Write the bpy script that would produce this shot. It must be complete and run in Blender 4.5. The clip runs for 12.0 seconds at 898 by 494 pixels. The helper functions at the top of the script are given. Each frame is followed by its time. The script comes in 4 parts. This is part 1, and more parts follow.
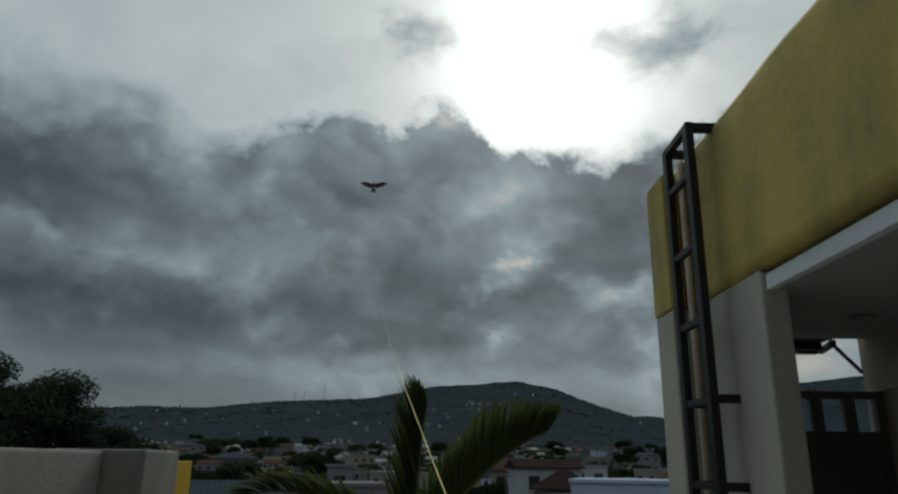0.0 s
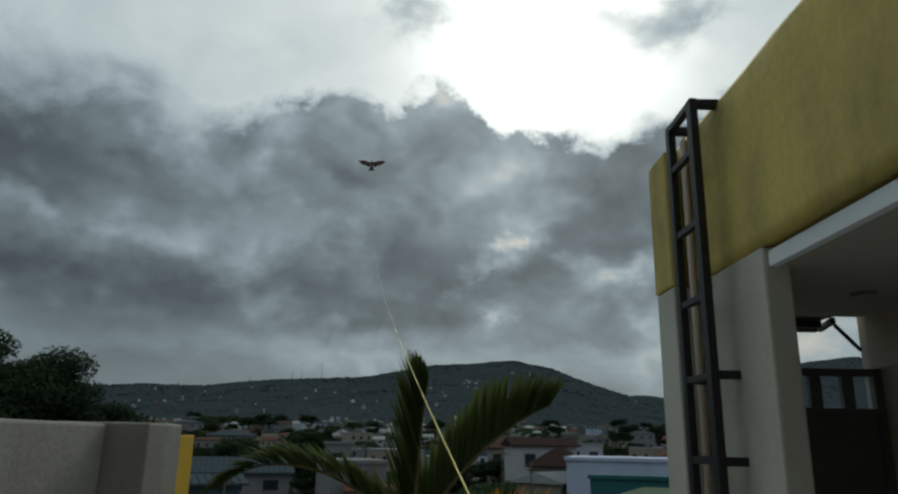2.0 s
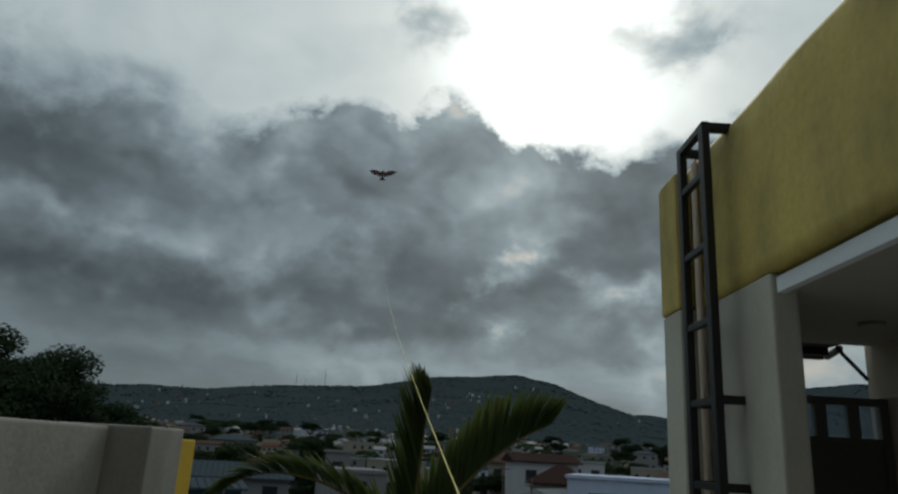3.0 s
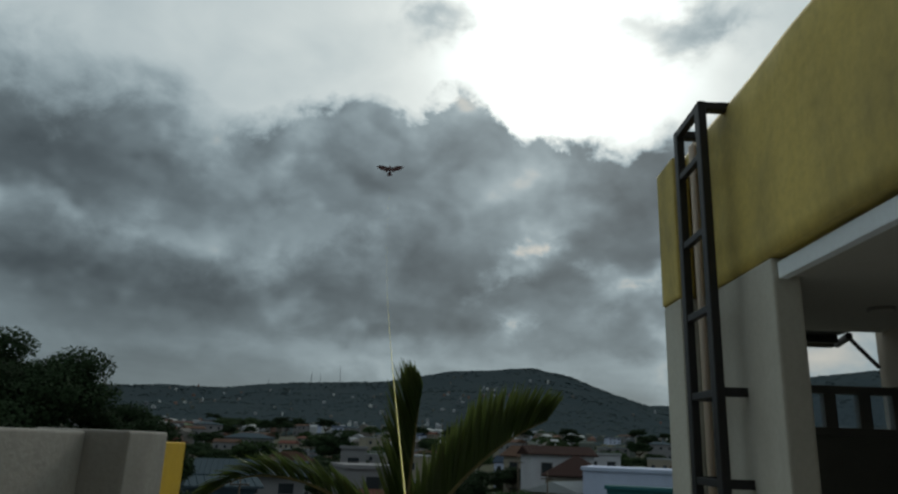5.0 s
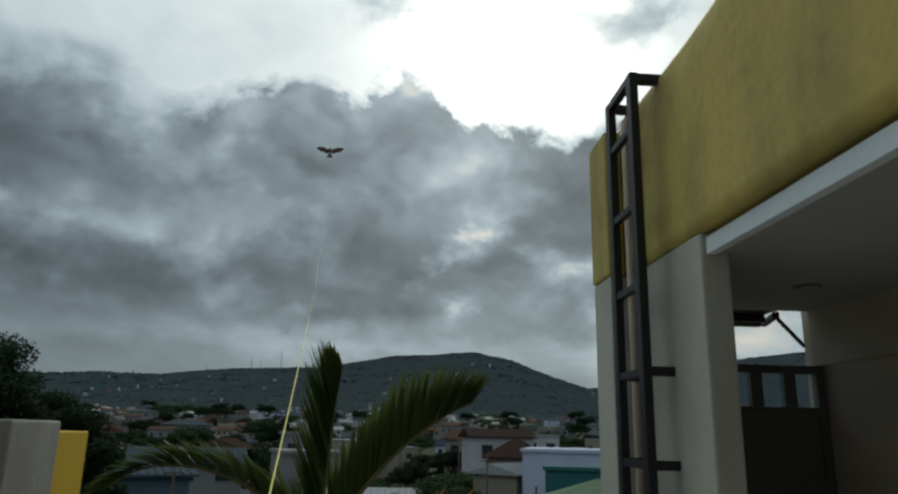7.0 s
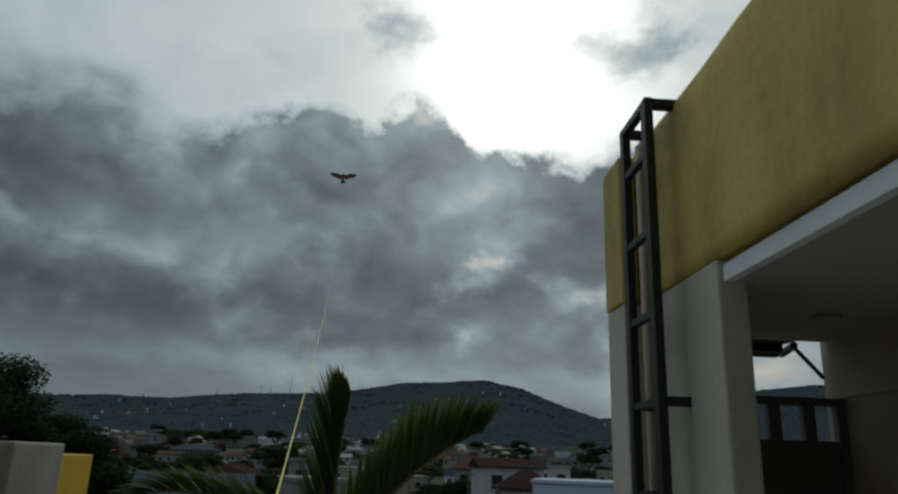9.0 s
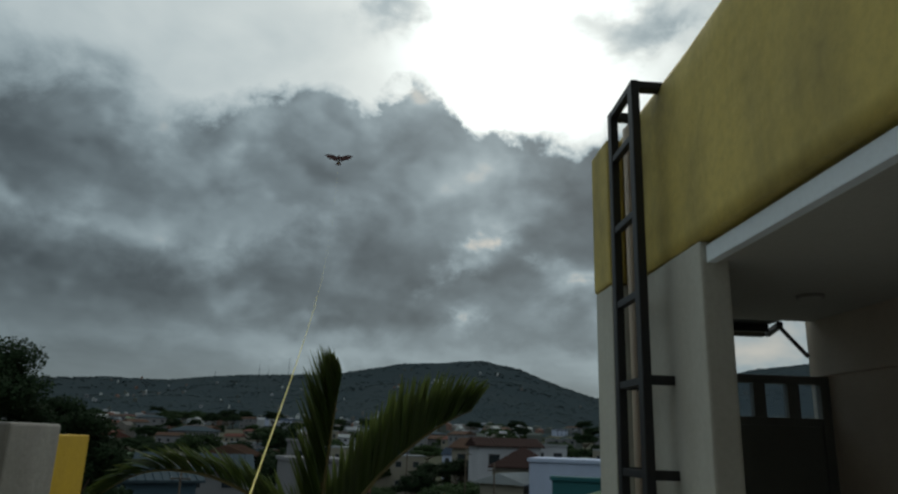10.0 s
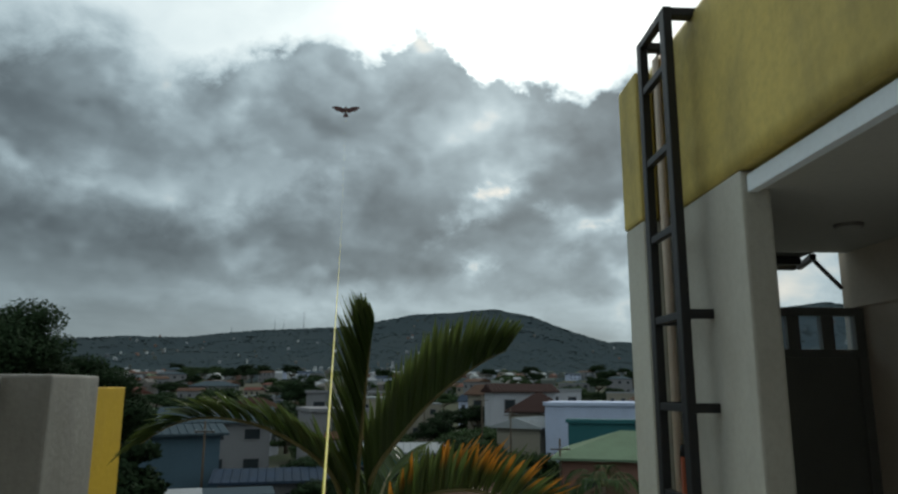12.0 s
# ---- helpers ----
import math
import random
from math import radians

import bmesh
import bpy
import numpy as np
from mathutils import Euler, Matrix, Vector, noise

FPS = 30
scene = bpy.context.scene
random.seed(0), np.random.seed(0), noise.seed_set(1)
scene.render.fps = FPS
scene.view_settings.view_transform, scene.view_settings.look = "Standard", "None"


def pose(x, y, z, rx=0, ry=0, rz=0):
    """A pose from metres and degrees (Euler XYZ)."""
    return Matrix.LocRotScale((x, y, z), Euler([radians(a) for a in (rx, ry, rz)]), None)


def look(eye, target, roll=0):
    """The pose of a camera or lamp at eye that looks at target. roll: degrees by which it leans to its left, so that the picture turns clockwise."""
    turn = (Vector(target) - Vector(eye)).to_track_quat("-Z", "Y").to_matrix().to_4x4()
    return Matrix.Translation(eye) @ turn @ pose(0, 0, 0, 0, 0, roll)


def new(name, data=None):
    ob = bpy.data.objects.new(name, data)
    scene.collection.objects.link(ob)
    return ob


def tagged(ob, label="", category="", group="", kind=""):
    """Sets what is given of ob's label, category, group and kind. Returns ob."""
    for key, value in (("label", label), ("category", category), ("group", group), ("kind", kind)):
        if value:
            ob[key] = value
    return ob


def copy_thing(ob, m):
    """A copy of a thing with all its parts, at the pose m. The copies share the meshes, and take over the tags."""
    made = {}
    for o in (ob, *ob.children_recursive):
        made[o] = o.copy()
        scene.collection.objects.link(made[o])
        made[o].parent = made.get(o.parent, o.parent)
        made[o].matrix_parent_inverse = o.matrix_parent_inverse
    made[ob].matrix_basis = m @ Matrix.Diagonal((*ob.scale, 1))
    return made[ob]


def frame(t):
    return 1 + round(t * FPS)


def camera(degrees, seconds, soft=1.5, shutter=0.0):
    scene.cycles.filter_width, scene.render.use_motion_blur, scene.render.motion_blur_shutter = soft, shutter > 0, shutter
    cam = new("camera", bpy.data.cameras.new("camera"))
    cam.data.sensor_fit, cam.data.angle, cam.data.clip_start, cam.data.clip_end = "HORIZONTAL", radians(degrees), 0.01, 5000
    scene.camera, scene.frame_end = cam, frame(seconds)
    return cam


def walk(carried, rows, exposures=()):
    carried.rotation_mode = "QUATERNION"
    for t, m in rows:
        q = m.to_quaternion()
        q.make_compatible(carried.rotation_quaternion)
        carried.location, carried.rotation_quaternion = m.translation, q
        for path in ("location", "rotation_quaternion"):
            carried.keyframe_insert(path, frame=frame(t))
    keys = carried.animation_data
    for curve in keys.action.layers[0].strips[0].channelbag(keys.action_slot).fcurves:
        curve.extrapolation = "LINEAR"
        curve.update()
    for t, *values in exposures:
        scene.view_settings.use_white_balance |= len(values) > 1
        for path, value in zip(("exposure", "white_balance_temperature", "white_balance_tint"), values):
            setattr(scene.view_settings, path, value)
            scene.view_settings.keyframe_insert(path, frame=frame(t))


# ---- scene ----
cam = camera(64.4, 12.0, soft=2.4)
PATH = [
    (0, (-0.079, 0.105, 1.697), (-0.048, 2.019, 2.276), 0.7),
    (0.5, (-0.061, 0.107, 1.702), (0.038, 2.016, 2.288), 1.6),
    (1, (-0.092, 0.093, 1.689), (-0.023, 2.022, 2.214), 0.3),
    (1.5, (-0.094, 0.094, 1.696), (-0.01, 2.03, 2.19), 0.1),
    (2, (-0.101, 0.114, 1.681), (-0.062, 2.044, 2.205), 0.9),
    (2.5, (-0.097, 0.119, 1.693), (-0.096, 2.047, 2.224), 0.8),
    (3, (-0.1, 0.104, 1.691), (-0.085, 2.025, 2.246), 3.1),
    (5, (0.014, 0.232, 1.718), (-0.003, 2.158, 2.257), 2.1),
    (5.5, (0.052, 0.24, 1.701), (0.071, 2.203, 2.086), 0.3),
    (6, (0.006, 0.326, 1.708), (0.107, 2.277, 2.137), 1.5),
    (6.5, (-0.012, 0.349, 1.718), (0.089, 2.282, 2.222), 1.3),
    (7, (0.112, 0.406, 1.723), (0.255, 2.336, 2.225), 1.2),
    (9, (0.116, 0.448, 1.723), (0.223, 2.361, 2.297), 2.1),
    (9.5, (0.131, 0.439, 1.723), (0.24, 2.356, 2.281), 2.2),
    (10, (0.15, 0.407, 1.718), (0.268, 2.334, 2.242), 1.8),
    (10.5, (0.095, 0.442, 1.705), (0.27, 2.374, 2.191), 1.3),
    (11, (0.052, 0.451, 1.696), (0.171, 2.403, 2.114), 0.2),
    (11.5, (0.06, 0.449, 1.692), (0.141, 2.406, 2.099), 0.4),
    (12, (0.062, 0.469, 1.687), (0.157, 2.428, 2.075), 0.1),
]
EXPOSURES = [(0, 0.02), (0.5, 0.14), (1, 0.28), (1.5, 0.42), (2, 0.34), (2.5, 0.34), (3, 0.2), (5, 0.3), (5.5, 0.72), (6, 0.84), (6.5, 0.62), (7, 0.58),
             (9, 0.14), (9.5, 0.14), (10, 0.28), (10.5, 0.55), (11, 0.76), (11.5, 0.84), (12, 0.9)]
walk(cam, [(t, look(e, g, r)) for t, e, g, r in PATH], exposures=EXPOSURES)

# ---- light: an overcast afternoon, the sun behind thin cloud ahead ----
SUN_AZ, SUN_EL = 9.5, 31.8
FAR_TURN = -1.6  # bearing of the town and hills against the house


def sun_way(az, el):
    a, e = radians(az), radians(el)
    return Vector((math.sin(a) * math.cos(e), math.cos(a) * math.cos(e), math.sin(e)))


class Net:
    """Short hand for wiring nodes."""

    def __init__(self, tree):
        self.t = tree

    def node(self, kind, **props):
        n = self.t.nodes.new(kind)
        for k, v in props.items():
            setattr(n, k, v)
        return n

    def put(self, sock, v):
        if isinstance(v, bpy.types.NodeSocket):
            self.t.links.new(v, sock)
        elif v is not None:
            sock.default_value = v

    def m(self, op, a, b=None, c=None, clamp=False):
        n = self.node("ShaderNodeMath", operation=op, use_clamp=clamp)
        for s, v in zip(n.inputs, (a, b, c)):
            self.put(s, v)
        return n.outputs[0]

    def v(self, op, a, b=None, c=None):
        n = self.node("ShaderNodeVectorMath", operation=op)
        for s, val in zip(n.inputs, (a, b, c)):
            self.put(s, val)
        return n.outputs["Value"] if op in ("DOT_PRODUCT", "LENGTH") else n.outputs[0]

    def noise(self, vec, scale, detail=4.0, rough=0.5, distort=0.0):
        n = self.node("ShaderNodeTexNoise")
        self.put(n.inputs["Vector"], vec)
        n.inputs["Scale"].default_value, n.inputs["Detail"].default_value = scale, detail
        n.inputs["Roughness"].default_value, n.inputs["Distortion"].default_value = rough, distort
        return n.outputs["Fac"]

    def ramp(self, fac, lo, hi, a=0.0, b=1.0, smooth=True):
        n = self.node("ShaderNodeMapRange", interpolation_type="SMOOTHSTEP" if smooth else "LINEAR")
        for s, v in zip(n.inputs, (fac, lo, hi, a, b)):
            self.put(s, v)
        return n.outputs[0]

    def mix(self, fac, a, b, kind="MIX"):
        n = self.node("ShaderNodeMix", data_type="RGBA", blend_type=kind)
        self.put(n.inputs[0], fac)
        self.put(n.inputs[6], a if isinstance(a, bpy.types.NodeSocket) else (*a, 1))
        self.put(n.inputs[7], b if isinstance(b, bpy.types.NodeSocket) else (*b, 1))
        return n.outputs[2]


def build_sky():
    world = bpy.data.worlds.new("sky")
    scene.world = world
    world.use_nodes = True
    t = world.node_tree
    t.nodes.clear()
    g = Net(t)
    way = g.v("NORMALIZE", g.node("ShaderNodeTexCoord").outputs["Generated"])
    sep = g.node("ShaderNodeSeparateXYZ")
    g.put(sep.inputs[0], way)
    az = g.m("MULTIPLY", g.m("ARCTAN2", sep.outputs[0], sep.outputs[1]), 57.29578)
    el = g.m("MULTIPLY", g.m("ARCSINE", sep.outputs[2]), 57.29578)
    flat = g.v("MULTIPLY", way, (1.0, 1.0, 1.35))
    at_heap = g.v("ADD", flat, (3.1, 1.7, 0.4))
    big = g.m("SUBTRACT", g.noise(flat, 3.6, 3, 0.5, 0.2), 0.5)
    mid = g.m("SUBTRACT", g.noise(at_heap, 6.5, 5, 0.52, 0.25), 0.5)
    small = g.m("SUBTRACT", g.noise(g.v("ADD", flat, (1.2, 8.8, 2.6)), 12.0, 6, 0.6, 0.4), 0.5)
    fine = g.m("SUBTRACT", g.noise(g.v("ADD", flat, (7.3, 2.2, 5.0)), 26.0, 6, 0.62, 0.35), 0.5)
    streak = g.m("SUBTRACT", g.noise(g.v("MULTIPLY", way, (1.0, 1.0, 4.5)), 5.0, 4, 0.5, 0.3), 0.5)
    def lumps(vec):
        n = g.node("ShaderNodeTexVoronoi", feature="SMOOTH_F1")
        g.put(n.inputs["Vector"], vec)
        n.inputs["Scale"].default_value, n.inputs["Detail"].default_value, n.inputs["Roughness"].default_value = 4.8, 1.6, 0.42
        n.inputs["Smoothness"].default_value = 0.8
        return n.outputs["Distance"]

    soft = g.node("ShaderNodeTexNoise")
    g.put(soft.inputs["Vector"], flat)
    soft.inputs["Scale"].default_value, soft.inputs["Detail"].default_value = 9.0, 3.0
    bent = g.v("ADD", at_heap, g.v("MULTIPLY", g.v("SUBTRACT", soft.outputs["Color"], (0.5, 0.5, 0.5)), (0.22, 0.22, 0.22)))
    puffs = g.m("SUBTRACT", 0.40, lumps(bent))
    puffs_sunward = g.m("SUBTRACT", 0.40, lumps(g.v("ADD", bent, (0.008, 0.028, 0.05))))
    # uneven coordinates, so that cloud edges billow
    wob = g.m("ADD", g.m("MULTIPLY_ADD", small, 9.0, g.m("MULTIPLY", mid, 7.0)), g.m("ADD", g.m("MULTIPLY", fine, 3.0), g.m("MULTIPLY", puffs, -8.0)))
    az_w = g.m("ADD", az, g.m("MULTIPLY", g.m("SUBTRACT", mid, fine), 6.0))
    el_w = g.m("ADD", el, g.m("MULTIPLY", wob, 0.5))
    place = g.node("ShaderNodeCombineXYZ")
    g.put(place.inputs[0], az_w)
    g.put(place.inputs[1], el_w)

    def puff(a, e, wa, we, stops, total):
        d = g.v("MULTIPLY", g.v("SUBTRACT", place.outputs[0], (a, e, 0)), (1 / wa, 1 / we, 0))
        return g.m("MULTIPLY_ADD", g.m("POWER", 0.3679, g.v("DOT_PRODUCT", d, d)), stops, total)

    # thin veil, brightest round the sun
    to_sun = g.v("DOT_PRODUCT", way, tuple(sun_way(SUN_AZ, SUN_EL)))
    off = g.m("MULTIPLY", g.m("ARCCOSINE", g.m("MINIMUM", to_sun, 1.0)), 57.29578)
    near = g.m("POWER", 0.3679, g.m("POWER", g.m("DIVIDE", off, 7.5), 2.0))
    wide = g.m("POWER", 0.3679, g.m("DIVIDE", off, 16.0))
    veil = g.m("ADD", 0.42, g.m("ADD", g.m("MULTIPLY", near, 1.6), g.m("MULTIPLY", wide, 0.22)))
    veil_e = g.m("MULTIPLY", g.m("ADD", big, mid), 0.7)
    for p in VEIL:
        veil_e = puff(*p, veil_e)
    veil = g.m("MULTIPLY", veil, g.m("POWER", 2.0, veil_e))
    # the deck of heaped clouds below it
    toward = g.v("ADD", at_heap, (0.006, 0.025, 0.045))
    lit = g.m("SUBTRACT", g.m("ADD", mid, 0.5), g.noise(toward, 6.5, 3, 0.45, 0.2))
    low = g.ramp(el, 5.0, 13.0, 1.0, 0.0)
    heaps = g.m("ADD", g.m("MULTIPLY", big, 2.2), g.m("ADD", g.m("MULTIPLY", lit, 2.4), g.m("ADD", g.m("MULTIPLY_ADD", small, 0.8, g.m("MULTIPLY", mid, -0.7)), g.m("MULTIPLY", fine, 0.5))))
    heaps = g.m("ADD", heaps, g.m("ADD", g.m("MULTIPLY", puffs, 0.9), g.m("MULTIPLY", g.m("SUBTRACT", puffs, puffs_sunward), 3.0)))
    e = g.m("ADD", g.m("MULTIPLY", heaps, g.m("SUBTRACT", 1.0, g.m("MULTIPLY", low, 0.75))), g.m("MULTIPLY", low, g.m("MULTIPLY", streak, 1.5)))
    for p in DECK:
        e = puff(*p, e)
    deck = g.m("MULTIPLY", g.m("ADD", g.ramp(off, 35.0, 85.0, 0.14, 0.31), g.m("MULTIPLY", wide, 0.10)), g.m("POWER", 2.0, g.m("MULTIPLY", e, 0.80)))
    edge = g.m("ADD", 25.4, g.m("MULTIPLY", big, 5.0))
    for p in EDGE:
        edge = puff(*p, edge)
    feather = g.ramp(off, 12.0, 40.0, 1.3, 3.6)
    cover = g.ramp(el_w, g.m("SUBTRACT", edge, g.m("MULTIPLY", feather, 0.6)), g.m("ADD", edge, feather), 1.0, 0.0)
    rim = g.m("MULTIPLY", g.m("MULTIPLY", cover, g.m("SUBTRACT", 1.0, cover)), g.m("MULTIPLY", wide, 1.7))
    deck = g.m("ADD", deck, rim)
    lum = g.m("ADD", g.m("MULTIPLY", deck, cover), g.m("MULTIPLY", veil, g.m("SUBTRACT", 1.0, cover)))
    tone = g.mix(g.ramp(lum, 0.15, 0.7), (0.78, 1.0, 1.09), (0.93, 1.0, 0.97))
    tone = g.mix(g.m("MULTIPLY", cover, g.ramp(e, 1.0, 1.8)), tone, (0.98, 0.98, 0.90))
    cloud = g.v("SCALE", tone)
    g.put(cloud.node.inputs["Scale"], lum)
    blue = g.node("ShaderNodeTexSky", sky_type="NISHITA", sun_disc=False)
    blue.sun_elevation, blue.sun_rotation = radians(SUN_EL), radians(SUN_AZ)
    clear = g.v("SCALE", blue.outputs[0])
    clear.node.inputs["Scale"].default_value = 0.08
    bg = g.node("ShaderNodeBackground")
    g.put(bg.inputs[0], g.mix(0.025, cloud, clear))
    bg.inputs[1].default_value = 1.0
    g.put(g.node("ShaderNodeOutputWorld").inputs[0], bg.outputs[0])


# clouds: bearing, height, half width, half height (degrees), stops
VEIL = [(20, 32.8, 4.5, 2.0, -1.5), (14.5, 34.2, 2.5, 1.2, -0.9), (-1.5, 33.8, 3.0, 1.3, -1.0), (-33, 27, 6, 4, -0.2)]
DECK = [(-8.7, 23.3, 4.2, 2.6, -0.4), (0.3, 24, 4, 2.4, -0.35), (14.8, 19.4, 4.5, 4, -0.5), (-4.3, 15.1, 6, 3.5, -0.4), (-28.9, 22.3, 3.5, 2, -0.5),
        (-20.8, 22.4, 3, 1.8, 0.9), (-28.3, 17.7, 5, 1.7, 1.05), (-11.4, 17.0, 4.4, 2.3, 1.15), (-16.5, 19.6, 3.4, 2.0, 0.9), (-20, 15.7, 5, 1.4, 0.6), (-6, 20.5, 2.5, 1.2, 0.4),
        (-31, 12.9, 6, 1.6, -0.5), (-20, 12.0, 7, 1.5, -0.7), (-8, 11.2, 7, 1.4, -0.75), (2, 12, 4, 1.4, -0.3),
        (6.2, 16.4, 2.0, 1.0, 1.6), (3.5, 14.8, 1.5, 0.6, 1.3), (13.6, 13.6, 3.2, 1.5, 1.5), (5.2, 11.1, 1.4, 1.0, 1.3), (11.2, 15.3, 1.5, 0.8, 1.0),
        (-23.1, 7.1, 8, 1.1, -0.5), (-3, 7.7, 22, 1.6, 1.0), (9.7, 9.2, 5, 1.5, -0.45), (18, 7, 4, 2.5, 0.8), (28, 9, 7, 5, 1.4)]
EDGE = [(-8.7, 26, 3.4, 14, 2.6), (0.3, 26, 3.4, 14, 3.0), (-4.4, 26, 1.0, 14, -0.9), (5.8, 26, 1.6, 14, -0.8), (-20, 26, 4, 14, -1.6), (13, 26, 4, 14, 0.4)]
build_sky()
sun = new("sun", bpy.data.lights.new("sun", "SUN"))
sun.data.energy, sun.data.angle, sun.data.color = 0.6, radians(12), (1.0, 0.95, 0.86)
sun.matrix_world = look(sun_way(SUN_AZ, SUN_EL) * 50, (0, 0, 0))


# ---- materials ----
def coords(g, kind="Object"):
    return g.node("ShaderNodeTexCoord").outputs[kind]


def surface(name, colour, rough=0.7, dirt=None, spots=2.0, grain=40.0, bump=0.15, metal=0.0, streak=0.0, vary=0.0, amount=0.5, depth=0.01, dents=0.0, shine=0.3):
    """A matt surface with stains at one scale and grain at another; streak stretches the stains downwards; vary differs from object to object."""
    mt = bpy.data.materials.new(name)
    mt.use_nodes = True
    t = mt.node_tree
    g = Net(t)
    bsdf = t.nodes["Principled BSDF"]
    at = g.node("ShaderNodeNewGeometry").outputs["Position"]
    vec = g.v("MULTIPLY", at, (1, 1, 1 - 0.85 * streak)) if streak else at
    dirt = dirt or tuple(c * 0.55 for c in colour)
    stain = g.ramp(g.noise(vec, spots, 6, 0.6), 0.35, 0.75)
    fine = g.noise(at, grain, 4, 0.6)
    col = g.mix(g.m("MULTIPLY", stain, amount), colour, dirt)
    col = g.mix(g.ramp(fine, 0.3, 0.8, 0, 0.25), col, dirt)
    if vary:
        hue = g.node("ShaderNodeHueSaturation")
        rnd = g.node("ShaderNodeObjectInfo").outputs["Random"]
        g.put(hue.inputs["Value"], g.m("MULTIPLY_ADD", rnd, vary, 1 - vary / 2))
        g.put(hue.inputs["Hue"], g.m("MULTIPLY_ADD", rnd, 0.06 * vary, 0.5 - 0.03 * vary))
        g.put(hue.inputs["Color"], col)
        col = hue.outputs[0]
    g.put(bsdf.inputs["Base Color"], col)
    g.put(bsdf.inputs["Roughness"], g.m("MULTIPLY_ADD", fine, 0.2, rough - 0.1))
    bsdf.inputs["Metallic"].default_value = metal
    bsdf.inputs["Specular IOR Level"].default_value = shine
    if bump:
        b = g.node("ShaderNodeBump")
        b.inputs["Strength"].default_value, b.inputs["Distance"].default_value = bump, depth
        g.put(b.inputs["Height"], g.m("ADD", fine, stain))
        if dents:
            d = g.node("ShaderNodeBump")
            d.inputs["Strength"].default_value, d.inputs["Distance"].default_value = 0.6, dents
            g.put(d.inputs["Height"], g.noise(at, 4.2, 2, 0.45, 0.0))
            g.put(b.inputs["Normal"], d.outputs[0])
        g.put(bsdf.inputs["Normal"], b.outputs[0])
    return mt


def island(name, colours, rough=0.8):
    """Each loose piece takes one of the colours."""
    mt = bpy.data.materials.new(name)
    mt.use_nodes = True
    g = Net(mt.node_tree)
    r = g.node("ShaderNodeValToRGB")
    r.color_ramp.interpolation = "CONSTANT"
    while len(r.color_ramp.elements) < len(colours):
        r.color_ramp.elements.new(0.5)
    for k, c in enumerate(colours):
        r.color_ramp.elements[k].position, r.color_ramp.elements[k].color = k / len(colours), (*c, 1)
    g.put(r.inputs[0], g.node("ShaderNodeNewGeometry").outputs["Random Per Island"])
    bsdf = mt.node_tree.nodes["Principled BSDF"]
    g.put(bsdf.inputs["Base Color"], r.outputs[0])
    bsdf.inputs["Roughness"].default_value = rough
    bsdf.inputs["Specular IOR Level"].default_value = 0.0
    return mt


def leaf_material(name, base, tip, rough=0.45, through_light=0.25):
    """Leaf with its colour turning from base to tip along the blade, and each leaf a little different."""
    mt = bpy.data.materials.new(name)
    mt.use_nodes = True
    g = Net(mt.node_tree)
    bsdf = mt.node_tree.nodes["Principled BSDF"]
    along = g.node("ShaderNodeAttribute", attribute_name="along").outputs["Fac"]
    col = g.mix(g.ramp(along, 0.35, 0.85), base, tip)
    hue = g.node("ShaderNodeHueSaturation")
    rnd = g.node("ShaderNodeNewGeometry").outputs["Random Per Island"]
    obj = g.node("ShaderNodeObjectInfo").outputs["Random"]
    g.put(hue.inputs["Value"], g.m("ADD", g.m("MULTIPLY_ADD", rnd, 0.5, 0.5), g.m("MULTIPLY", obj, 0.5)))
    g.put(hue.inputs["Color"], col)
    g.put(bsdf.inputs["Base Color"], hue.outputs[0])
    bsdf.inputs["Roughness"].default_value = rough
    bsdf.inputs["Specular IOR Level"].default_value = 0.3 if rough < 0.6 else 0.05
    tr = g.node("ShaderNodeBsdfTranslucent")
    g.put(tr.inputs[0], hue.outputs[0])
    mx = g.node("ShaderNodeMixShader")
    mx.inputs[0].default_value = through_light
    g.put(mx.inputs[1], bsdf.outputs[0])
    g.put(mx.inputs[2], tr.outputs[0])
    g.put(mt.node_tree.nodes["Material Output"].inputs[0], mx.outputs[0])
    return mt


def glass_material(name, tint):
    mt = bpy.data.materials.new(name)
    mt.use_nodes = True
    b = mt.node_tree.nodes["Principled BSDF"]
    b.inputs["Base Color"].default_value = (*tint, 1)
    b.inputs["Roughness"].default_value = 0.08
    b.inputs["Transmission Weight"].default_value = 0.9
    b.inputs["IOR"].default_value = 1.02
    return mt


YELLOW = surface("yellow_paint", (0.66, 0.52, 0.15), 0.72, (0.25, 0.21, 0.09), 1.9, 30, 0.12, streak=0.45, amount=0.85, depth=0.006, dents=0.022)
BRIGHT_YELLOW = surface("bright_yellow_paint", (0.62, 0.40, 0.02), 0.7, (0.45, 0.28, 0.03), 3, 30, 0.2, amount=0.4)
BEIGE = surface("beige_paint", (0.53, 0.53, 0.465), 0.8, (0.33, 0.30, 0.25), 1.8, 45, 0.2, streak=0.7, amount=0.6, dents=0.008)
WHITE_BEAM = surface("white_beam_paint", (0.78, 0.85, 0.90), 0.6, (0.62, 0.66, 0.70), 3, 50, 0.1, amount=0.3)
CEILING = surface("ceiling_paint", (0.42, 0.42, 0.39), 0.85, (0.32, 0.31, 0.29), 1.5, 40, 0.1, amount=0.4)
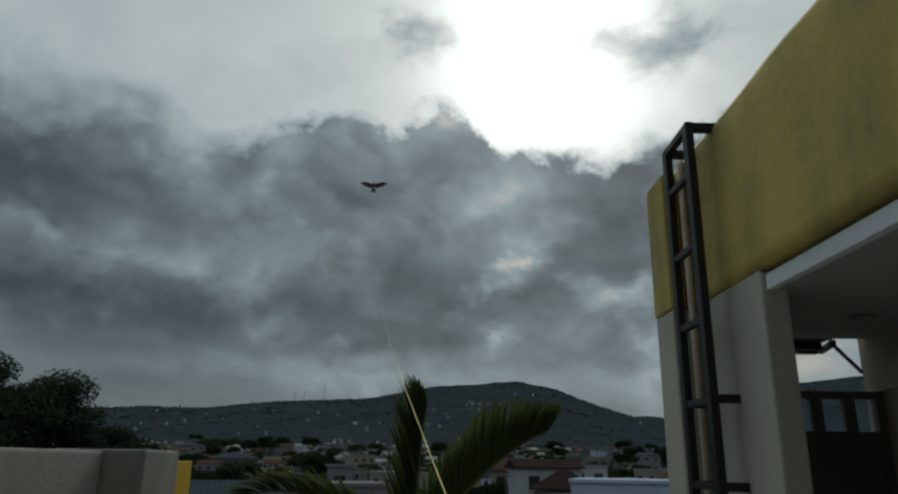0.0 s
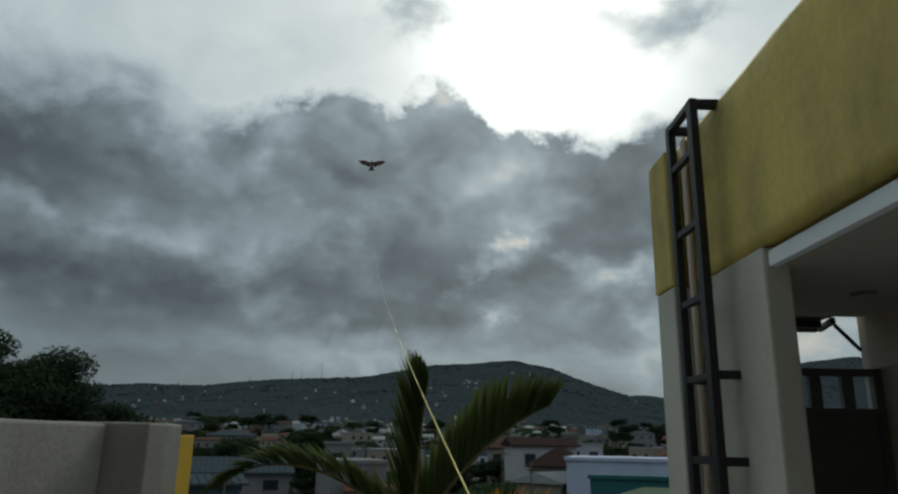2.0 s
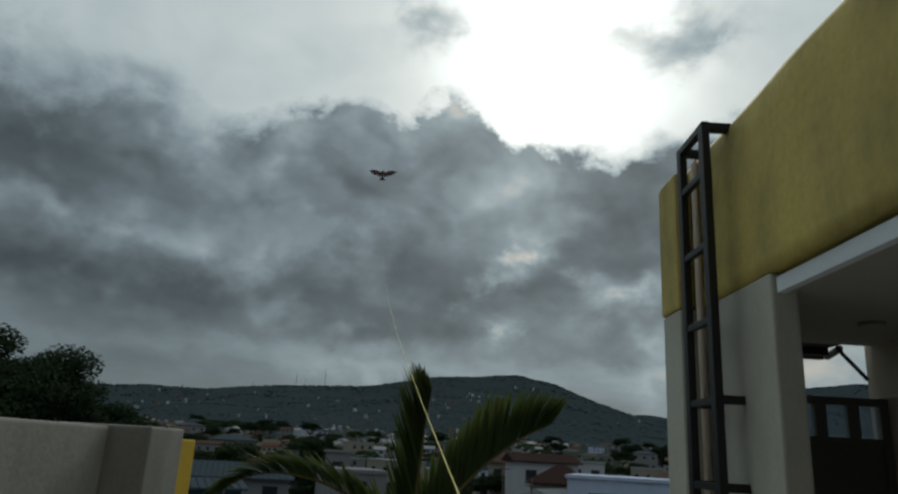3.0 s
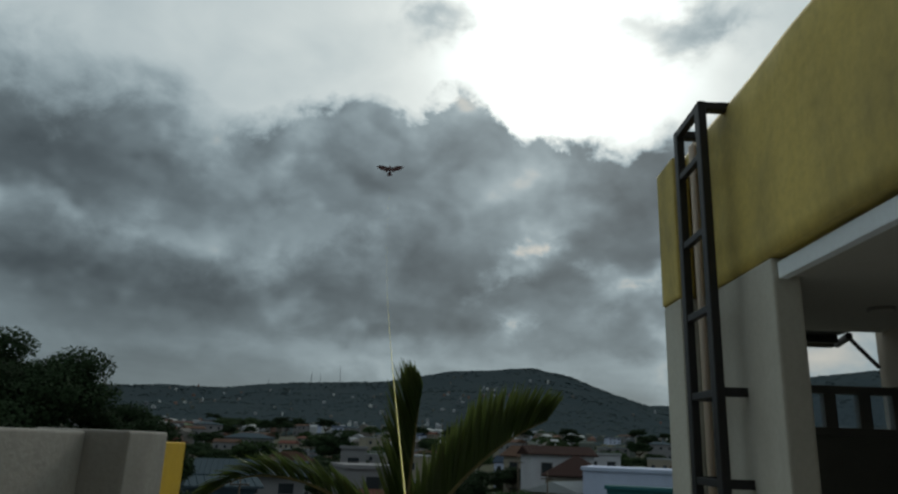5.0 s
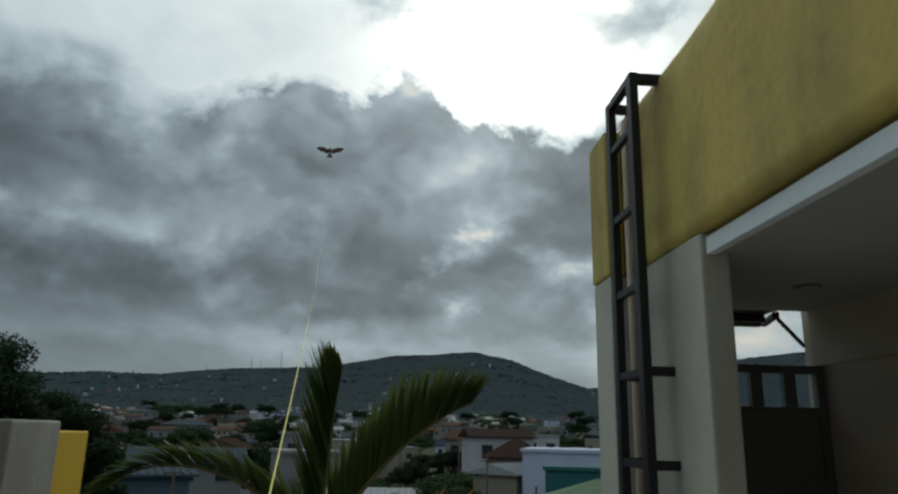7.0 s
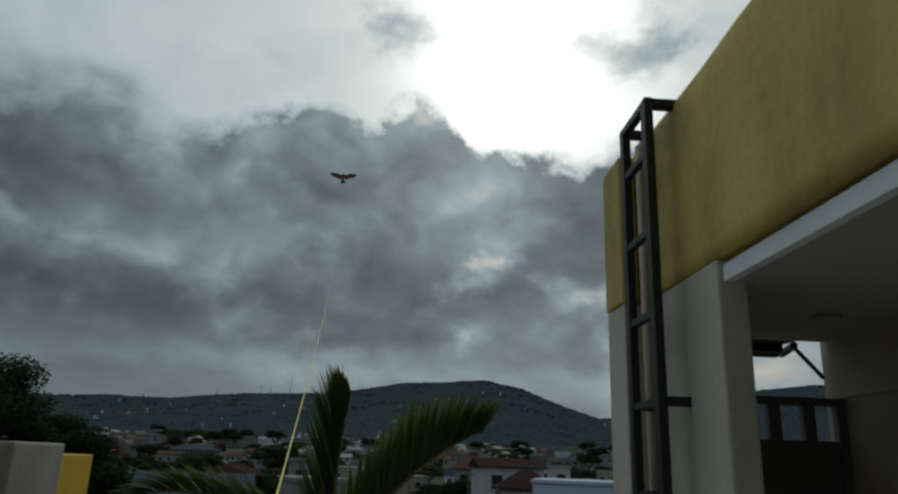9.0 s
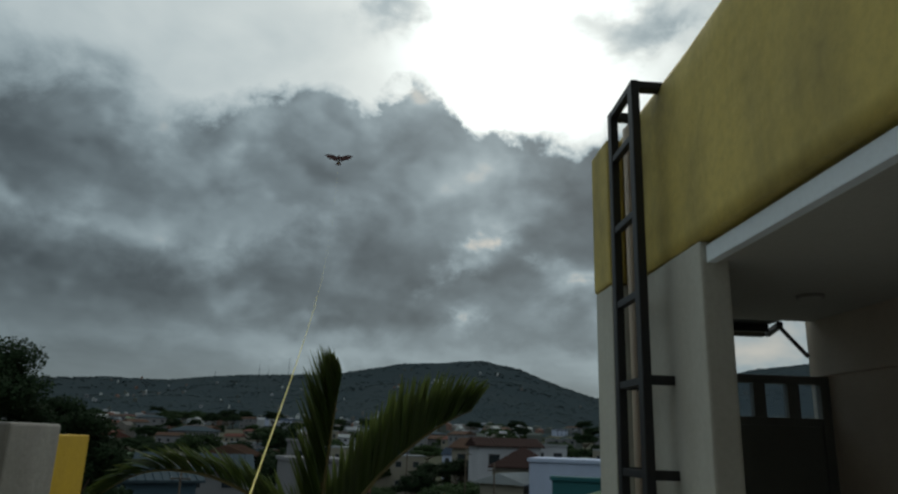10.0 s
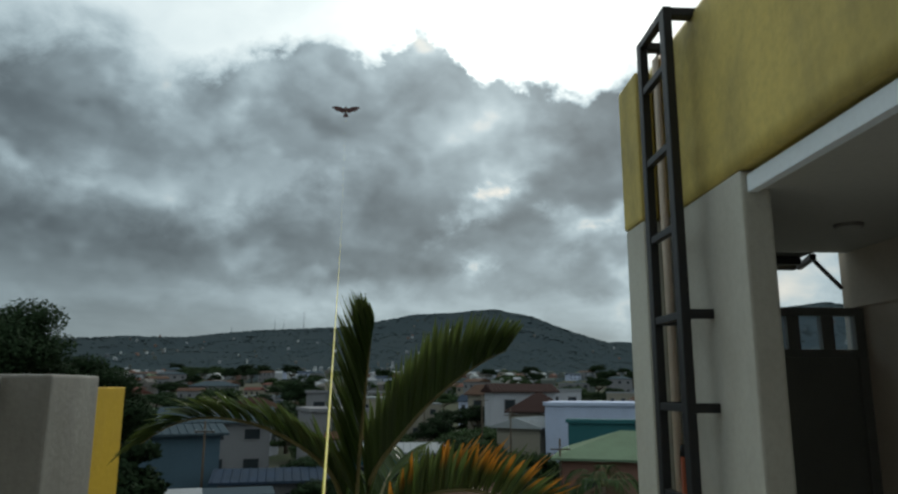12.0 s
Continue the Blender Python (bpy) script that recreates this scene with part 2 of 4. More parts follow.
INNER = surface("inner_wall_paint", (0.58, 0.52, 0.44), 0.8, (0.42, 0.36, 0.30), 1.5, 40, 0.15, amount=0.5)
CONCRETE = surface("concrete", (0.60, 0.58, 0.55), 0.85, (0.4, 0.38, 0.35), 1.5, 30, 0.3)
BLACK_STEEL = surface("black_steel_paint", (0.019, 0.021, 0.024), 0.45, (0.03, 0.025, 0.02), 12, 120, 0.1, amount=0.5, depth=0.002)
# dark, so that the added wall behind the terrace reflects little light
SHADE_WALL = surface("shade_wall_grey", (0.15, 0.145, 0.14), 0.9, (0.10, 0.095, 0.09), 0.8, 20, 0.2)
GREY_PLASTER = surface("weathered_grey_plaster", (0.38, 0.37, 0.34), 0.85, (0.20, 0.19, 0.17), 2.2, 45, 0.25, streak=0.8, amount=0.7, dents=0.01)
GATE_STEEL = surface("gate_steel_paint", (0.115, 0.12, 0.113), 0.55, (0.085, 0.088, 0.082), 4, 90, 0.1, amount=0.4, depth=0.002)
PIPE = surface("pipe_plastic", (0.62, 0.52, 0.42), 0.5, (0.45, 0.36, 0.28), 6, 60, 0.05, streak=0.6)
ORANGE = surface("orange_plastic", (0.48, 0.10, 0.03), 0.45, (0.3, 0.07, 0.03), 8, 60, 0.05)
CABLE = surface("cable_sheath", (0.42, 0.16, 0.10), 0.5, (0.3, 0.12, 0.08), 8, 60, 0.05)
PANE = glass_material("window_glass", (0.80, 0.90, 0.98))
DARK_GLASS = surface("dark_glass", (0.02, 0.026, 0.03), 0.12, (0.03, 0.035, 0.04), 1, 10, 0)
LAMP_TRIM = surface("lamp_trim", (0.22, 0.21, 0.19), 0.5, None, 5, 50, 0.05)
CORD = surface("yellow_cord", (0.75, 0.68, 0.10), 0.55, (0.6, 0.5, 0.05), 60, 400, 0.1, depth=0.0005)
KITE = surface("kite_cloth", (0.10, 0.045, 0.04), 0.7, (0.03, 0.02, 0.025), 9, 40, 0.05)
EARTH = surface("town_ground", (0.10, 0.095, 0.08), 0.9, (0.045, 0.06, 0.03), 0.05, 1.5, 0.3, amount=0.8, shine=0.0)
PALM_LEAF = leaf_material("palm_leaf", (0.052, 0.086, 0.022), (0.085, 0.118, 0.032), 0.38, 0.38)
PALM_YELLOW = leaf_material("palm_leaf_turning", (0.050, 0.070, 0.016), (0.48, 0.20, 0.02), 0.45, 0.3)
PALM_RIB = surface("palm_rib", (0.17, 0.15, 0.06), 0.55, (0.10, 0.09, 0.04), 8, 60, 0.1)
PALM_TRUNK = surface("palm_trunk", (0.18, 0.14, 0.10), 0.9, (0.08, 0.06, 0.05), 6, 40, 0.4)
BARK = surface("bark", (0.09, 0.07, 0.05), 0.95, (0.04, 0.03, 0.025), 3, 30, 0.5)
TREE_LEAF = leaf_material("tree_leaf", (0.022, 0.038, 0.018), (0.028, 0.046, 0.019), 0.85, 0.12)
LIGHT_LEAF = leaf_material("light_tree_leaf", (0.038, 0.062, 0.026), (0.046, 0.072, 0.028), 0.85, 0.12)
# far woods: aerial haze is mixed into both base colours as blue-grey
HAZE_WOODS = surface("hazy_far_woods", (0.034, 0.047, 0.053), 0.95, (0.047, 0.058, 0.061), 0.012, 0.15, 0, shine=0.0)
HAZE_TREE_TOPS = island("hazy_tree_tops", [(0.044, 0.059, 0.063), (0.050, 0.065, 0.066), (0.039, 0.055, 0.060), (0.054, 0.068, 0.068)], 0.95)
WALLS = {
    "white": surface("white_wall", (0.36, 0.37, 0.40), 0.8, (0.28, 0.28, 0.3), 0.5, 8, 0.1, streak=0.6, shine=0.03),
    "blue_white": surface("blue_white_wall", (0.40, 0.45, 0.58), 0.8, (0.3, 0.33, 0.42), 0.5, 8, 0.1, streak=0.6, shine=0.03),
    "grey": surface("grey_wall", (0.19, 0.19, 0.20), 0.85, (0.15, 0.15, 0.15), 0.5, 8, 0.1, streak=0.6, shine=0.03),
    "teal": surface("teal_wall", (0.03, 0.11, 0.12), 0.7, (0.025, 0.08, 0.085), 0.5, 8, 0.1, shine=0.03),
    "blue_grey": surface("blue_grey_wall", (0.07, 0.11, 0.14), 0.7, (0.05, 0.08, 0.10), 0.5, 8, 0.1, streak=0.5, shine=0.03),
    "pink": surface("pinkish_wall", (0.20, 0.11, 0.085), 0.85, (0.14, 0.08, 0.065), 0.6, 8, 0.1, shine=0.03),
    "cream": surface("cream_wall", (0.24, 0.22, 0.18), 0.85, (0.2, 0.18, 0.14), 0.6, 8, 0.1, streak=0.6, shine=0.03),
    "brown": surface("brown_wall", (0.08, 0.055, 0.045), 0.85, (0.05, 0.04, 0.03), 0.6, 8, 0.1, shine=0.03),
}
ROOFS = {
    "green": surface("green_roof_sheet", (0.13, 0.18, 0.12), 0.95, (0.09, 0.12, 0.08), 0.7, 6, 0.1, shine=0.03),
    "brown": surface("brown_roof_sheet", (0.035, 0.020, 0.018), 0.95, (0.035, 0.022, 0.02), 0.7, 6, 0.1, shine=0.03),
    "white": surface("white_roof_sheet", (0.26, 0.28, 0.29), 0.95, (0.22, 0.22, 0.22), 0.7, 6, 0.1, shine=0.03),
    "slate": surface("blue_grey_roof_sheet", (0.045, 0.065, 0.078), 0.95, (0.045, 0.06, 0.07), 0.7, 6, 0.1, shine=0.03),
    "red": surface("red_roof_sheet", (0.12, 0.055, 0.045), 0.95, (0.10, 0.045, 0.035), 0.7, 6, 0.1, shine=0.03),
    "blue": surface("blue_roof_sheet", (0.030, 0.042, 0.058), 0.95, (0.03, 0.05, 0.09), 0.7, 6, 0.1, shine=0.03),
    "rust": surface("rusty_roof_sheet", (0.09, 0.055, 0.04), 0.95, (0.055, 0.035, 0.028), 0.9, 6, 0.1, shine=0.03),
}


# ---- building helpers ----
def box(bm, x0, x1, y0, y1, z0, z1, bevel=0.0):
    vs = [bm.verts.new((x, y, z)) for z in (z0, z1) for x, y in ((x0, y0), (x1, y0), (x1, y1), (x0, y1))]
    fs = [bm.faces.new([vs[i] for i in q]) for q in ((3, 2, 1, 0), (4, 5, 6, 7), (0, 1, 5, 4), (1, 2, 6, 5), (2, 3, 7, 6), (3, 0, 4, 7))]
    if bevel:
        bmesh.ops.bevel(bm, geom=list({e for f in fs for e in f.edges}), offset=bevel, segments=2, affect="EDGES", profile=0.6)


def tube(bm, pts, radii, sides=8, caps=True):
    """A round bar along the points."""
    pts = [Vector(p) for p in pts]
    rings = []
    for k, p in enumerate(pts):
        d = (pts[min(k + 1, len(pts) - 1)] - pts[max(k - 1, 0)]).normalized()
        a = d.orthogonal().normalized() if abs(d.z) > 0.95 else d.cross(Vector((0, 0, 1))).normalized()
        b = d.cross(a)
        r = radii[k] if isinstance(radii, (list, tuple)) else radii
        rings.append([bm.verts.new(p + a * r * math.cos(q) + b * r * math.sin(q)) for q in (2 * math.pi * i / sides for i in range(sides))])
    for r0, r1 in zip(rings, rings[1:]):
        for i in range(sides):
            bm.faces.new((r0[i], r0[(i + 1) % sides], r1[(i + 1) % sides], r1[i])).smooth = True
    if caps:
        bm.faces.new(rings[0][::-1])
        bm.faces.new(rings[-1])


def bar(bm, a, b, w, h, bevel=0.004):
    """A square steel section from a to b."""
    a, b = Vector(a), Vector(b)
    d = (b - a).normalized()
    s = d.cross(Vector((0, 0, 1)))
    s = s.normalized() if s.length > 0.05 else Vector((0, 1, 0))
    u = s.cross(d).normalized()
    vs = [bm.verts.new(p + s * w / 2 * i + u * h / 2 * j) for p in (a, b) for i, j in ((-1, -1), (1, -1), (1, 1), (-1, 1))]
    fs = [bm.faces.new([vs[i] for i in q]) for q in ((3, 2, 1, 0), (4, 5, 6, 7), (0, 1, 5, 4), (1, 2, 6, 5), (2, 3, 7, 6), (3, 0, 4, 7))]
    if bevel:
        bmesh.ops.bevel(bm, geom=list({e for f in fs for e in f.edges}), offset=bevel, segments=2, affect="EDGES")


def mesh_of(name, bm, material):
    bmesh.ops.recalc_face_normals(bm, faces=bm.faces[:])
    me = bpy.data.meshes.new(name)
    bm.to_mesh(me)
    bm.free()
    me.materials.append(material)
    return me


def part(name, bm, material, parent=None, label=""):
    ob = new(name, mesh_of(name, bm, material))
    ob.parent = parent
    return tagged(ob, label)


def boxed(name, dims, material, parent=None, label="", bevel=0.0):
    bm = bmesh.new()
    box(bm, *dims[:6], dims[6] if len(dims) > 6 else bevel)
    return part(name, bm, material, parent, label)


def structure(ob, label, category):
    return tagged(ob, label, category, kind="structure")


def empty_thing(name, at, label, category, group=""):
    ob = new(name)
    ob.empty_display_size = 0.2
    ob.matrix_world = Matrix.Translation(at) if not isinstance(at, Matrix) else at
    bpy.context.view_layer.update()
    return tagged(ob, label, category, group)


# ---- ground and hills: one sheet to the horizon ----
GROUND = -5.4
SKYLINE = [(-180, 1.0), (-60, 1.2), (-40, 1.6), (-20.8, 2.53), (-17, 3.07), (-10.7, 3.9), (-3.6, 4.28), (1.9, 5.18), (5.6, 5.3), (8.3, 5.54), (11, 5.08),
           (13.3, 4.18), (15.5, 3.41), (17, 2.95), (20, 2.5), (24, 4.2), (28.6, 5.2), (32.3, 5.55), (36, 4.9), (50, 2.0), (180, 1.0)]


def step(a, b, x):
    q = min(max((x - a) / (b - a), 0), 1)
    return q * q * (3 - 2 * q)


def land(x, y):
    r, az = math.hypot(x, y), math.degrees(math.atan2(x, y)) - FAR_TURN
    top = 1.7 + 1500 * math.tan(radians(0.28 + np.interp(az, [a for a, _ in SKYLINE], [b for _, b in SKYLINE])))
    rise = step(420, 1500, r) ** 1.3 * (1 - 0.75 * step(1500, 2300, r))
    h = GROUND + 12.5 * step(90, 480, r)
    h += rise * (top - h)
    h += rise * (1 - 0.95 * step(1150, 1480, r)) * 26 * noise.fractal(Vector((x / 260, y / 260, 0.3)), 1.0, 2.0, 4)
    far = 1.7 + 3400 * math.tan(radians(3.3 + 0.25 * math.sin(az * 0.8)))
    return h + max(0, far - h) * step(2400, 3400, r) * (1 - 0.6 * step(3400, 4200, r)) * step(11, 17, az) * step(60, 30, az)


def build_ground():
    angles = [-180 + 6 * k for k in range(20)] + [-60 + 0.6 * k for k in range(200)] + [60 + 6 * k for k in range(20)]
    radii = [0.5, 6, 15, 30, 60, 90, 120, 160, 200, 240, 280, 320, 360] + [400 + 45 * k for k in range(34)] + [2000, 2300, 2600, 2900, 3200, 3400, 3600, 4000, 4600]
    verts, faces = [(0, 0, GROUND)], []
    for r in radii:
        for a in angles:
            x, y = r * math.sin(radians(a)), r * math.cos(radians(a))
            verts.append((x, y, land(x, y)))
    n = len(angles)
    for i in range(n):
        faces.append((0, 1 + (i + 1) % n, 1 + i))
    for j in range(len(radii) - 1):
        for i in range(n):
            k, l = 1 + j * n + i, 1 + j * n + (i + 1) % n
            faces.append((k, l, l + n, k + n))
    me = bpy.data.meshes.new("ground")
    me.from_pydata(verts, [], faces)
    me.materials.append(EARTH)
    me.materials.append(HAZE_WOODS)
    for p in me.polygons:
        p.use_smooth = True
        # hills past 480 m take the woods colour with haze painted in
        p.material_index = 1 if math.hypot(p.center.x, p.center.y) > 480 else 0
    structure(new("ground", me), "flat town ground rising into dark wooded hills, tinted blue-grey for haze", "ground")


build_ground()

# ---- the house with the terrace ----
X_WALL, Y_NEAR, Y_FAR, SOFFIT, BAND, TOP = 1.25, 2.93, 4.19, 2.40, 2.478, 3.305


def build_house():
    structure(boxed("floor", (-1.75, 2.7, -3.2, 3.3, -0.15, 0.0), CONCRETE), "bare grey concrete terrace floor", "floor")
    structure(boxed("house_wall_below", (-1.70, 2.65, -3.15, 3.25, GROUND - 0.2, -0.154), YELLOW), "yellow painted lower storeys of the house", "wall")
    structure(boxed("porch_floor", (1.25, 2.7, 3.304, 5.0, -0.15, 0.0), CONCRETE), "grey concrete porch floor by the gate", "floor")
    structure(boxed("house_wall_side", (1.30, 2.65, 3.254, 4.9, GROUND - 0.2, -0.154), YELLOW), "yellow painted lower wall under the porch", "wall")
    # wall that carries the ladder
    structure(boxed("wall_east", (X_WALL, 1.362, Y_NEAR, Y_FAR, 0.002, BAND - 0.002, 0.012), BEIGE), "beige plastered wall with a worn edge", "wall")
    structure(boxed("wall_porch_inner", (2.408, 2.62, -3.0, 4.25, 0.002, SOFFIT + 0.072), INNER), "brownish beige plastered porch wall", "wall")
    structure(boxed("wall_bulkhead", (2.366, 2.407, -2.99, 4.12, 2.107, SOFFIT + 0.001), INNER), "plastered upper wall ledge along the porch ceiling", "wall")
    # unseen tall wall, added to keep sky light off the south faces
    structure(boxed("unseen_shade_wall", (-9.0, 9.0, -3.35, -3.155, GROUND, 13.0), SHADE_WALL), "unseen dark grey wall added behind the terrace to block sky light", "wall")
    # fascia and parapet in yellow, gently uneven
    bm = bmesh.new()
    ys, zs = np.linspace(-3.15, Y_FAR, 75), [BAND, 2.55, 2.7, 2.85, 3.0, 3.15, 3.27, TOP]
    grid = [[bm.verts.new((X_WALL - 0.004 + 0.012 * noise.noise(Vector((y * 2.1, z * 2.1, 4.0))) - (0.0 if z < TOP else -0.018), y, z)) for z in zs] for y in ys]
    back = [[bm.verts.new((1.40, y, z)) for z in (BAND, TOP + 0.005)] for y in ys]
    for i in range(len(ys) - 1):
        for j in range(len(zs) - 1):
            bm.faces.new((grid[i][j], grid[i + 1][j], grid[i + 1][j + 1], grid[i][j + 1])).smooth = True
        bm.faces.new((grid[i][-1], grid[i + 1][-1], back[i + 1][1], back[i][1]))
        bm.faces.new((back[i][0], back[i + 1][0], grid[i + 1][0], grid[i][0]))
        bm.faces.new((back[i][1], back[i + 1][1], back[i + 1][0], back[i][0]))
    for i in (0, -1):
        bm.faces.new([*grid[i], back[i][1], back[i][0]])
    structure(part("wall_parapet", bm, YELLOW), "weather-stained yellow roof parapet band", "wall")
    structure(boxed("wall_parapet_end", (1.404, 2.62, Y_FAR - 0.15, Y_FAR, BAND, TOP), YELLOW), "yellow parapet end over the gate", "wall")
    structure(boxed("beam", (1.272, 1.31, -3.0, Y_NEAR - 0.003, 2.390, BAND - 0.022, 0.003), WHITE_BEAM), "white painted edge beam under the yellow band", "beam")
    bm = bmesh.new()
    box(bm, 1.312, 2.406, -3.0, Y_NEAR - 0.004, SOFFIT + 0.002, SOFFIT + 0.07)
    box(bm, 1.364, 2.406, Y_NEAR - 0.004, 4.12, SOFFIT + 0.002, SOFFIT + 0.07)
    structure(part("ceiling", bm, CEILING), "grey painted porch ceiling", "ceiling")
    structure(boxed("roof_slab", (1.404, 2.62, -3.15, Y_FAR - 0.152, 2.53, 2.66), CONCRETE), "flat concrete porch roof slab", "roof")
    # terrace side wall with its pier
    structure(boxed("wall_west", (-1.70, -1.478, -3.0, 3.268, 0.002, 1.728, 0.012), GREY_PLASTER), "beige plastered terrace side wall", "wall")
    structure(boxed("wall_west_pier", (-1.70, -1.30, 3.270, 3.69, -0.3, 1.736, 0.012), GREY_PLASTER), "beige plastered pier ending the terrace wall", "wall")
    structure(boxed("wall_west_outside", (-1.76, -1.47, 3.693, 4.42, GROUND - 0.2, 1.689, 0.008), BRIGHT_YELLOW), "bright yellow painted outer wall end", "wall")
    # pilaster at the far end of the ladder wall
    structure(boxed("wall_east_pilaster", (1.15, X_WALL - 0.012, 3.74, 4.02, GROUND - 0.2, BAND - 0.002, 0.012), BEIGE), "beige plastered pilaster beside the ladder wall", "wall")
    structure(boxed("wall_parapet_pilaster", (1.142, X_WALL - 0.022, 3.732, 4.028, BAND, 3.235, 0.018), YELLOW), "yellow painted pilaster head beside the ladder", "wall")
    # a round recessed lamp in the porch ceiling
    lamp = empty_thing("ceiling_lamp", (1.982, 3.463, SOFFIT), "small unlit recessed ceiling lamp with dark trim", "lamp")
    bm = bmesh.new()
    tube(bm, [(0, 0, 0.003), (0, 0, -0.012)], [0.062, 0.058], 24)
    part("trim_ring", bm, LAMP_TRIM, lamp)
    bm = bmesh.new()
    tube(bm, [(0, 0, -0.0125), (0, 0, -0.016)], [0.05, 0.045], 20)
    part("diffuser", bm, CEILING, lamp)


build_house()


def build_ladder():
    lad = empty_thing("roof_ladder", (1.131, 3.385, 0), "black painted steel ladder fixed to the wall", "ladder")
    rails = ((-0.160, -0.100), (0.160, 0.215))
    for a, b in rails:
        boxed("rail", (-0.019, 0.019, a, b, 0.0, 3.30), BLACK_STEEL, lad, bevel=0.005)
        boxed("top_arm", (0.0195, 0.27, a + 0.006, b - 0.006, 3.26, 3.299), BLACK_STEEL, lad, bevel=0.004)
    boxed("top_bar", (-0.018, 0.018, -0.0995, 0.1595, 3.262, 3.298), BLACK_STEEL, lad, bevel=0.003)
    for z in (3.045, 2.69, 2.335, 1.975, 1.612, 1.26, 0.90, 0.54, 0.18):
        boxed("rung", (-0.015, 0.015, -0.0995, 0.1595, z - 0.016, z + 0.016), BLACK_STEEL, lad, bevel=0.003)
    for z in (1.978, 1.612, 0.90):
        for a, b in rails:
            boxed("wall_stay", (0.0195, 0.1185, a + 0.012, b - 0.012, z - 0.019, z + 0.019), BLACK_STEEL, lad, bevel=0.003)


build_ladder()


def build_gate():
    y = 4.10
    gate = empty_thing("gate", (1.93, y, 0), "dark grey steel gate with small glazed panes on top", "gate")
    x0, x1 = 1.372 - 1.93, 2.403 - 1.93
    boxed("post", (x0, x0 + 0.05, -0.025, 0.025, 0.0, 2.103), GATE_STEEL, gate, bevel=0.004)
    boxed("post", (x1 - 0.05, x1, -0.025, 0.025, 0.0, 2.103), GATE_STEEL, gate, bevel=0.004)
    boxed("top_rail", (x0 + 0.0505, x1 - 0.0505, -0.025, 0.025, 2.060, 2.103), GATE_STEEL, gate, bevel=0.004)
    boxed("mid_rail", (x0 + 0.0505, x1 - 0.0505, -0.025, 0.025, 1.845, 1.887), GATE_STEEL, gate, bevel=0.004)
    boxed("sheet", (x0 + 0.0505, x1 - 0.0505, -0.010, 0.010, 0.03, 1.844), GATE_STEEL, gate)
    xs = [1.507 + 0.183 * k - 1.93 for k in range(5)]
    left = x0 + 0.0505
    for a in xs:
        boxed("mullion", (left, a, -0.022, 0.022, 1.8875, 2.0595), GATE_STEEL, gate, bevel=0.003)
        left = a + 0.117
    boxed("mullion", (left, x1 - 0.0505, -0.022, 0.022, 1.8875, 2.0595), GATE_STEEL, gate, bevel=0.003)
    for a in xs:
        p = boxed("pane", (a + 0.001, a + 0.116, -0.003, 0.003, 1.889, 2.058), PANE, gate)
        p.visible_shadow = False
    # steel awning frame outside the opening, with its brace
    aw = empty_thing("awning_frame", (1.37, 4.2, 2.33), "black steel awning frame over the gate", "awning")
    boxed("side_bar", (0.10, 0.14, -0.08, 0.26, 0.03, 0.07), BLACK_STEEL, aw, bevel=0.004)
    bm = bmesh.new()
    bar(bm, (0.82, -0.08, 0.05), (0.92, 0.25, 0.05), 0.03, 0.035)
    part("side_bar", bm, BLACK_STEEL, aw)
    boxed("front_bar", (0.141, 0.89, 0.22, 0.26, 0.03, 0.07), BLACK_STEEL, aw, bevel=0.004)
    boxed("cross_bar", (0.141, 0.825, 0.05, 0.09, 0.03, 0.07), BLACK_STEEL, aw, bevel=0.004)
    boxed("cover_sheet", (0.10, 0.825, -0.08, 0.14, 0.071, 0.076), BLACK_STEEL, aw)
    boxed("cover_sheet", (0.10, 0.67, 0.141, 0.26, 0.071, 0.076), BLACK_STEEL, aw)
    bm = bmesh.new()
    bar(bm, (0.86, 0.0, 0.05), (1.01, 0.0, -0.11), 0.018, 0.018, 0.002)
    part("brace", bm, BLACK_STEEL, aw)


build_gate()


def build_pipes():
    bm = bmesh.new()
    tube(bm, [(0, 0, 0.0), (0, 0, 3.26), (0.02, 0, 3.31), (0.09, 0, 3.335)], 0.018, 12)
    pipe = tagged(part("drain_pipe", bm, PIPE), "pale plastic pipe running up the wall behind the ladder", "pipe")
    pipe.location = (1.226, 3.66, 0)
    bm = bmesh.new()
    tube(bm, [(0.004 * math.sin(z * 3.0), 0.03 * math.sin(z * 1.7 + 1), z) for z in np.linspace(0, 3.3, 30)], 0.005, 6)
    cable = tagged(part("cable", bm, CABLE), "thin reddish cable hanging down the wall", "cable")
    cable.location = (1.238, 3.60, 0.0)
    pole = empty_thing("orange_pole", (1.212, 3.565, 0.0), "orange plastic pole with a dark cap leaning on the wall", "pole")
    bm = bmesh.new()
    tube(bm, [(0, 0, 0), (0.012, 0.03, 1.40)], 0.014, 12)
    part("shaft", bm, ORANGE, pole)
    bm = bmesh.new()
    tube(bm, [(0.012, 0.03, 1.4005), (0.0124, 0.031, 1.45)], [0.016, 0.012], 12)
    part("cap", bm, BLACK_STEEL, pole, "black cap")


build_pipes()


